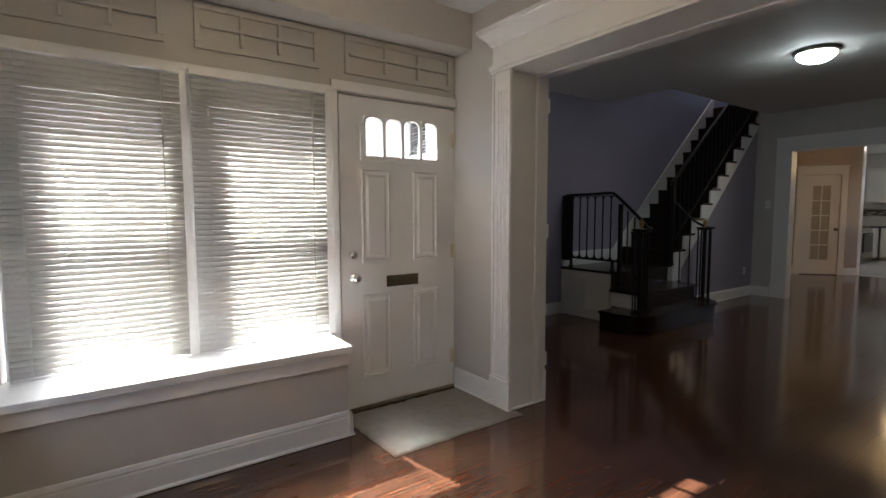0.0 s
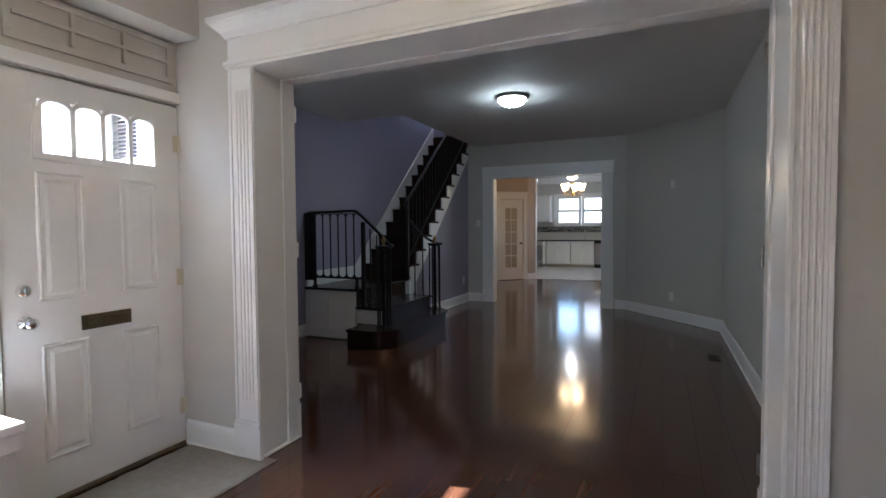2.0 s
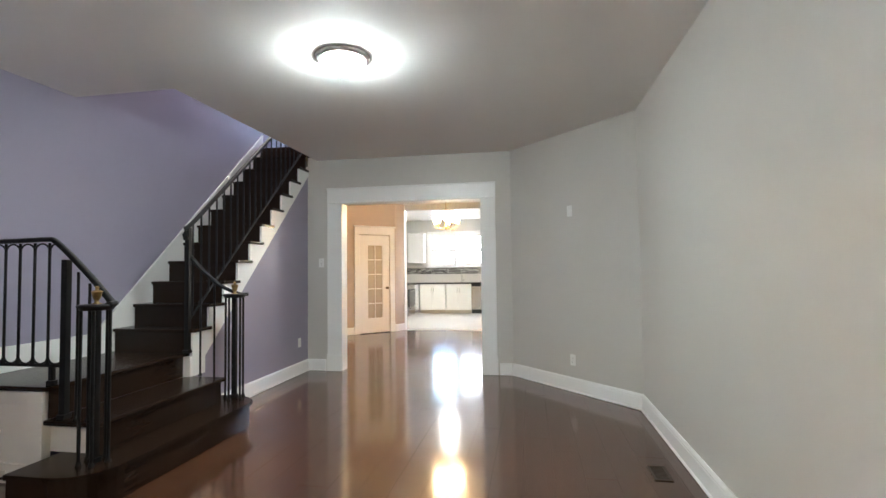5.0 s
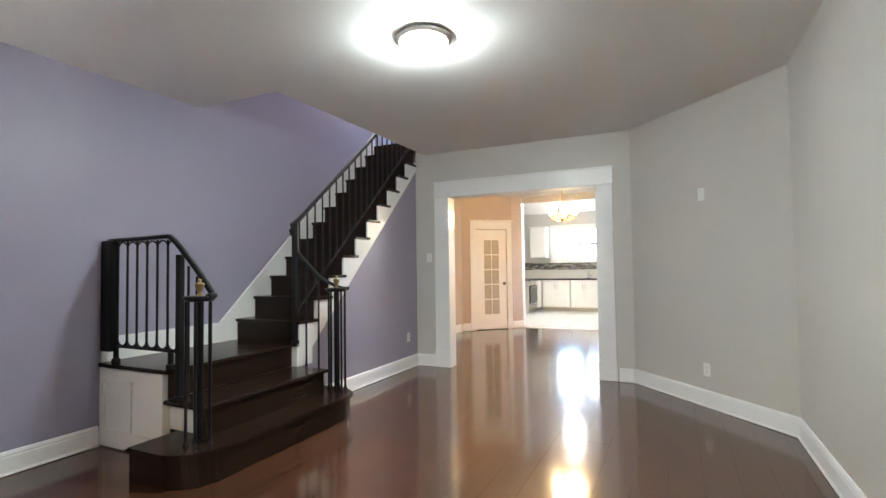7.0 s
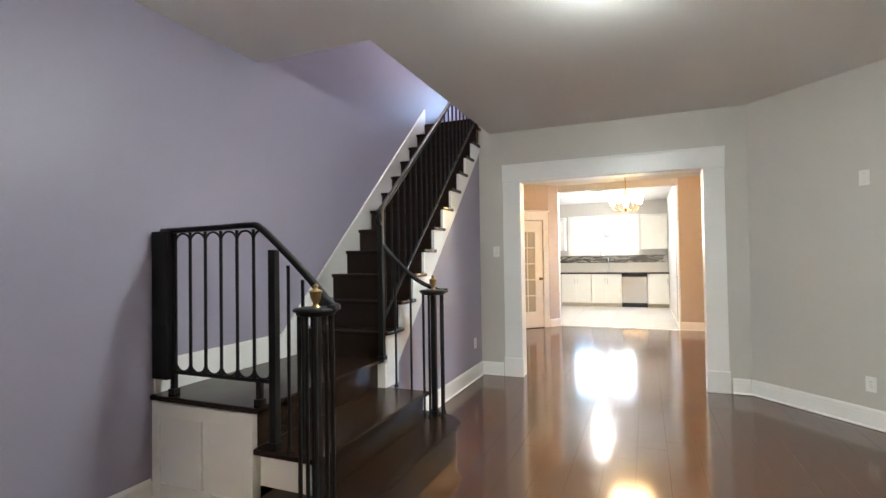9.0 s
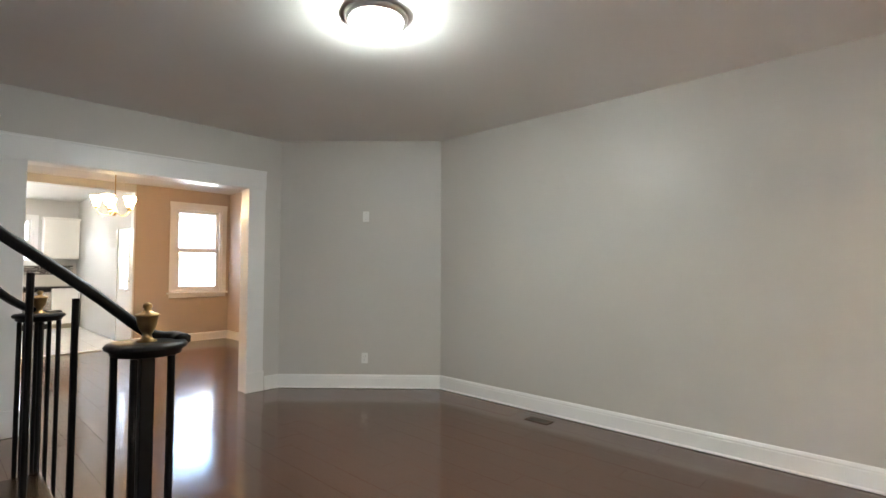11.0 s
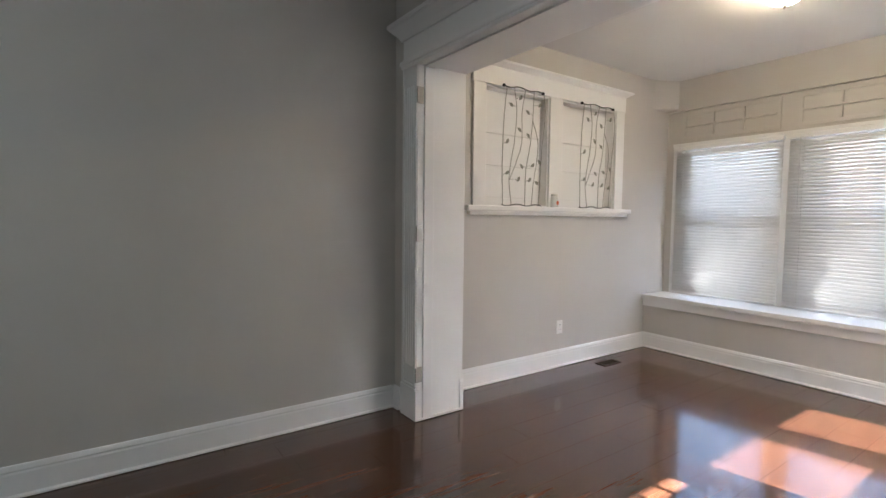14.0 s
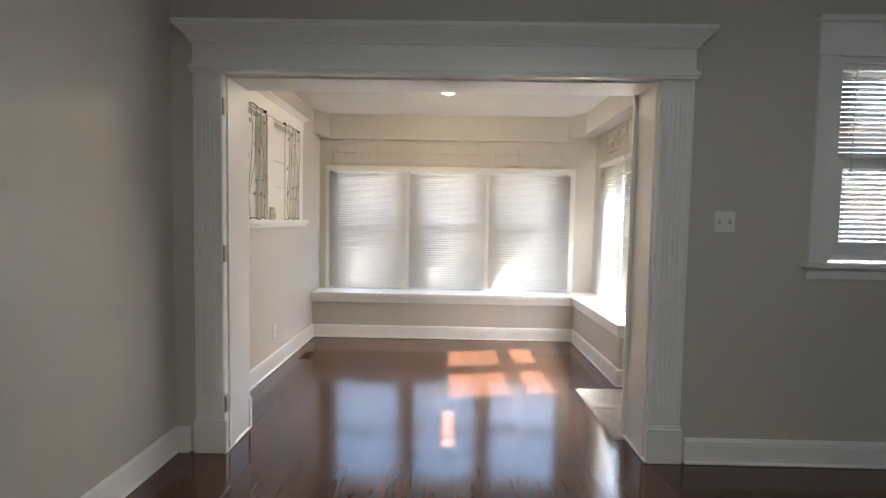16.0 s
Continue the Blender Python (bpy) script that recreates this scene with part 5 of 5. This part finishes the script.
def wall_cabinet(x0, x1, y0, y1, z0, z1, front, label):
    base = thing("wall_cabinet", ((x0 + x1) / 2, (y0 + y1) / 2, z0), label, "kitchen cabinet", "kitchen wall cabinets")
    part("body", boxes((x0, x1, y0, y1, z0, z1), bevel=0.002), CAB, base)
    part("crown", boxes((x0 - 0.02, x1 + 0.02, y0 - 0.02, y1, z1, z1 + 0.05), bevel=0.01), CAB, base)
    d = part("door", boxes((x0 + 0.006, x1 - 0.006, y0 - 0.018, y0 - 0.001, z0 + 0.006, z1 - 0.006), bevel=0.002), CAB, base)
    part("door_frame", boxes((x0 + 0.006, x1 - 0.006, y0 - 0.025, y0 - 0.017, z1 - 0.07, z1 - 0.006), (x0 + 0.006, x1 - 0.006, y0 - 0.025, y0 - 0.017, z0 + 0.006, z0 + 0.07), (x0 + 0.006, x0 + 0.066, y0 - 0.025, y0 - 0.017, z0 + 0.07, z1 - 0.07), (x1 - 0.066, x1 - 0.006, y0 - 0.025, y0 - 0.017, z0 + 0.07, z1 - 0.07)), CAB, d)


wall_cabinet(-1.92, -1.43, 14.47, 14.8, 1.53, 2.40, "y", "white shaker wall cabinet beside the kitchen window")
wall_cabinet(0.56, 1.20, 14.47, 14.8, 1.53, 2.40, "y", "white shaker wall cabinet near the back door")
st = thing("kitchen_range", (-1.9, 13.35, 0), "black and stainless steel kitchen range", "stove")
part("body", boxes((-2.28, -1.56, 12.98, 13.74, 0.02, 0.90), bevel=0.004), STEEL, st)
part("cooktop", boxes((-2.28, -1.54, 12.98, 13.74, 0.90, 0.925), bevel=0.005), BLACKP, st)
part("oven_door", boxes((-1.565, -1.53, 13.0, 13.72, 0.28, 0.76), bevel=0.005), BLACKP, st)
part("drawer", boxes((-1.565, -1.535, 13.0, 13.72, 0.06, 0.26), bevel=0.005), STEEL, st)
for z in (0.72, 0.22):
    part("handle", tube(bmesh.new(), [(-1.50, 13.04, z), (-1.50, 13.68, z)], 0.010, 8), STEEL, st)
flush_lamp(-0.35, 12.4, 2.86, 0.17, (1.0, 0.93, 0.82), 7.5, "round flush kitchen ceiling lamp with a lit bowl")
# kitchen window trim
wc = thing("window_casing", (-0.44, 14.8, 1.36), "white wooden casing of the kitchen window", "window casing", kind="structure")
for a, b in ((KW[0] - 0.08, KW[0]), (KW[1], KW[1] + 0.08)):
    part("casing_board", local_boxes(kitchen_back, (a, b, -0.02, 0, KW[2], KW[3]), bevel=0.004), WHITE, wc)
part("head_board", local_boxes(kitchen_back, (KW[0] - 0.08, KW[1] + 0.08, -0.022, 0, KW[3], KW[3] + 0.08), bevel=0.004), WHITE, wc)
part("sill", local_boxes(kitchen_back, (KW[0] - 0.10, KW[1] + 0.10, -0.05, 0.02, KW[2] - 0.03, KW[2]), bevel=0.005), WHITE, wc)
# back door in the kitchen's side wall
door = thing("door_3", (1.27, 10.87, 0), "white back door with a tall glass light, closed", "door", kind="structure")
leaf = part("leaf", wall_cells("x", 1.235, 1.275, 10.435, 11.295, 0.012, 2.045, [(10.60, 11.13, 0.95, 1.90)]), WHITE, door)
part("light_frame", boxes((1.225, 1.237, 10.57, 10.60, 0.92, 1.93), (1.225, 1.237, 11.13, 11.16, 0.92, 1.93), (1.225, 1.237, 10.60, 11.13, 0.92, 0.95), (1.225, 1.237, 10.60, 11.13, 1.90, 1.93)), WHITE, leaf)
pane = part("pane", boxes((1.252, 1.257, 10.595, 11.135, 0.945, 1.905)), GLASS, leaf)
pane.visible_shadow = False
part("door_knob", lathe(bmesh.new(), [(0.028, 0), (0.028, 0.006), (0.011, 0.012), (0.011, 0.034), (0.026, 0.046), (0.026, 0.058), (0.001, 0.066)], (1.235, 10.50, 0.95), (-1, 0, 0), 18), CHROME, leaf, "chrome knob", True)
part("deadbolt", lathe(bmesh.new(), [(0.028, 0), (0.028, 0.008), (0.022, 0.018), (0.001, 0.02)], (1.235, 10.50, 1.10), (-1, 0, 0), 18), CHROME, leaf, "chrome deadbolt", True)
trim(boxes((-0.95, -0.922, 10.19, 10.36, 0.0, 2.62)), "white edge of the kitchen opening")
trim(boxes((1.195, 1.22, 10.19, 10.36, 0.0, 2.62)), "white edge of the kitchen opening")
trim(boxes((-0.93, 1.20, 10.17, 10.22, 0.001, 0.012), bevel=0.003), "narrow floor strip at the kitchen threshold")
kfloor = setting("floor_kitchen", boxes((-2.45, 1.37, KY, 14.95, -0.2, -0.012)), material("tile_grout", (0.55, 0.53, 0.50), 0.8, vary=0.08), "glossy white tiled kitchen floor", "floor")
bm = boxes((-0.1985, 0.1985, -0.1985, 0.1985, -0.012, 0.0), bevel=0.0015)
tile_me = bpy.data.meshes.new("floor_tile")
bm.to_mesh(tile_me)
bm.free()
tile_me.materials.append(material("white_floor_tile", (0.74, 0.73, 0.70), 0.16, vary=0.04, scale=4, object_vary=0.03))
for i in range(9):
    for j in range(12):
        x, y = -2.2 + 0.40 * i, KY + 0.2 + 0.40 * j
        if x < 1.25 and y < 14.8:
            shared("floor_tile", tile_me, (x, y, 0), kfloor)

# ---- outside: neighbouring houses ----
BRICK = material("sunlit_brick", (0.50, 0.38, 0.32), 0.85, vary=0.25, scale=9, bump=0.3)
SIDING = material("pale_siding", (0.55, 0.54, 0.52), 0.7, vary=0.06, scale=5)
ROOFING = material("grey_shingles", (0.12, 0.12, 0.13), 0.9, vary=0.3, scale=12)
FAR_GLASS = material("far_window_glass", (0.22, 0.24, 0.27), 0.08, vary=0.1)


def house(cx, cy, w, d, h, face, mat, label, openings=True):
    """A two-storey house whose front looks along face, one of the four ways."""
    base = thing("house", (cx, cy, -0.70), label, "house", "neighbouring houses")
    m = Matrix.Translation((cx, cy, -0.70)) @ Matrix.Rotation(math.atan2(face[1], face[0]) + math.pi / 2, 4, "Z")

    def piece(nm, bm, mt, parent):
        bmesh.ops.transform(bm, matrix=m, verts=bm.verts)
        bmesh.ops.recalc_face_normals(bm, faces=bm.faces)
        return part(nm, bm, mt, parent)
    piece("wall", boxes((-w / 2, w / 2, -d / 2, d / 2, 0, h)), mat, base)
    bm = bmesh.new()
    loft(bm, [[(-w / 2 - 0.3, -d / 2 - 0.3, h), (w / 2 + 0.3, -d / 2 - 0.3, h), (w / 2 + 0.3, d / 2 + 0.3, h), (-w / 2 - 0.3, d / 2 + 0.3, h)], [(-w / 2 - 0.3, -0.05, h + 1.6), (w / 2 + 0.3, -0.05, h + 1.6), (w / 2 + 0.3, 0.05, h + 1.6), (-w / 2 - 0.3, 0.05, h + 1.6)]])
    piece("roof", bm, ROOFING, base)
    for z in (1.1, 3.9) if openings else ():
        for x in (-w * 0.3, 0.0, w * 0.3):
            if z < 2 and x == 0.0:
                dr = piece("door", boxes((-0.5, 0.5, -d / 2 - 0.04, -d / 2 + 0.02, 0.3, 2.5)), WHITE, base)
                continue
            wn2 = piece("window", boxes((x - 0.55, x + 0.55, -d / 2 - 0.05, -d / 2 + 0.02, z, z + 1.5)), WHITE, base)
            piece("pane", boxes((x - 0.45, x + 0.45, -d / 2 - 0.06, -d / 2 - 0.04, z + 0.10, z + 0.72), (x - 0.45, x + 0.45, -d / 2 - 0.06, -d / 2 - 0.04, z + 0.80, z + 1.40)), FAR_GLASS, wn2)


house(-12.5, -2.0, 9, 7, 5.8, (1, 0), BRICK, "plain brick side of the neighbouring house in the sun", False)
for k, mt in ((-2, BRICK), (-1, SIDING), (0, BRICK), (1, SIDING)):
    house(1.5 + 9.5 * k, -21.0, 8, 8, 6.2, (0, 1), mt, "neighbouring house across the street in brick or siding")
house(3.5, 27.0, 10, 7, 5.8, (0, -1), SIDING, "pale house behind the back yard")
# ---- floors ----
ground = setting("ground", boxes((-120, 120, -120, 120, -0.75, -0.70)), material("pale_concrete_ground", (0.35, 0.34, 0.32), 0.9, vary=0.2, scale=1.5, bump=0.4), "pale paved ground outside the house", "ground")
floor = setting("floor", boxes((LX - 0.16, RX + 0.2, -0.34, KY, -0.2, -0.018), (-0.75, RX + 0.2, -3.4, -0.34, -0.2, -0.018)), DARK, "glossy dark reddish-brown laminate plank floor", "floor")
PLANK_W, PLANK_L = 0.193, 1.29
shapes = {}


def plank(x0, x1, y0, y1):
    key = (round(x1 - x0, 3), round(y1 - y0, 3))
    if key not in shapes:
        w, d, c = key[0] / 2 - 0.0003, key[1] / 2 - 0.0003, 0.0006
        bm = bmesh.new()
        loft(bm, [[(-a, -b, z), (a, -b, z), (a, b, z), (-a, b, z)] for a, b, z in ((w, d, -0.016), (w, d, -c), (w - c, d - c, 0.0))])
        me = bpy.data.meshes.new("plank")
        bm.to_mesh(me)
        bm.free()
        me.materials.append(FLOOR)
        shapes[key] = me
    lean = random.Random(int(1000 * x0) * 7919 + int(1000 * y0))
    shared("plank", shapes[key], ((x0 + x1) / 2, (y0 + y1) / 2, 0), floor, (lean.uniform(-0.03, 0.03), lean.uniform(-0.12, 0.12), 0))


for i in range(25):
    x0 = LX - 0.02 + i * PLANK_W
    x1 = min(x0 + PLANK_W, RX + 0.03)
    first = -0.18 if x1 < -0.60 else -3.26
    y = first - PLANK_L * random.Random(i).random() * 0.9
    while y < KY:
        a, b = max(y, first), min(y + PLANK_L, KY)
        if b - a > 0.02 and x1 - x0 > 0.02:
            plank(x0, x1, a, b)
        y += PLANK_L
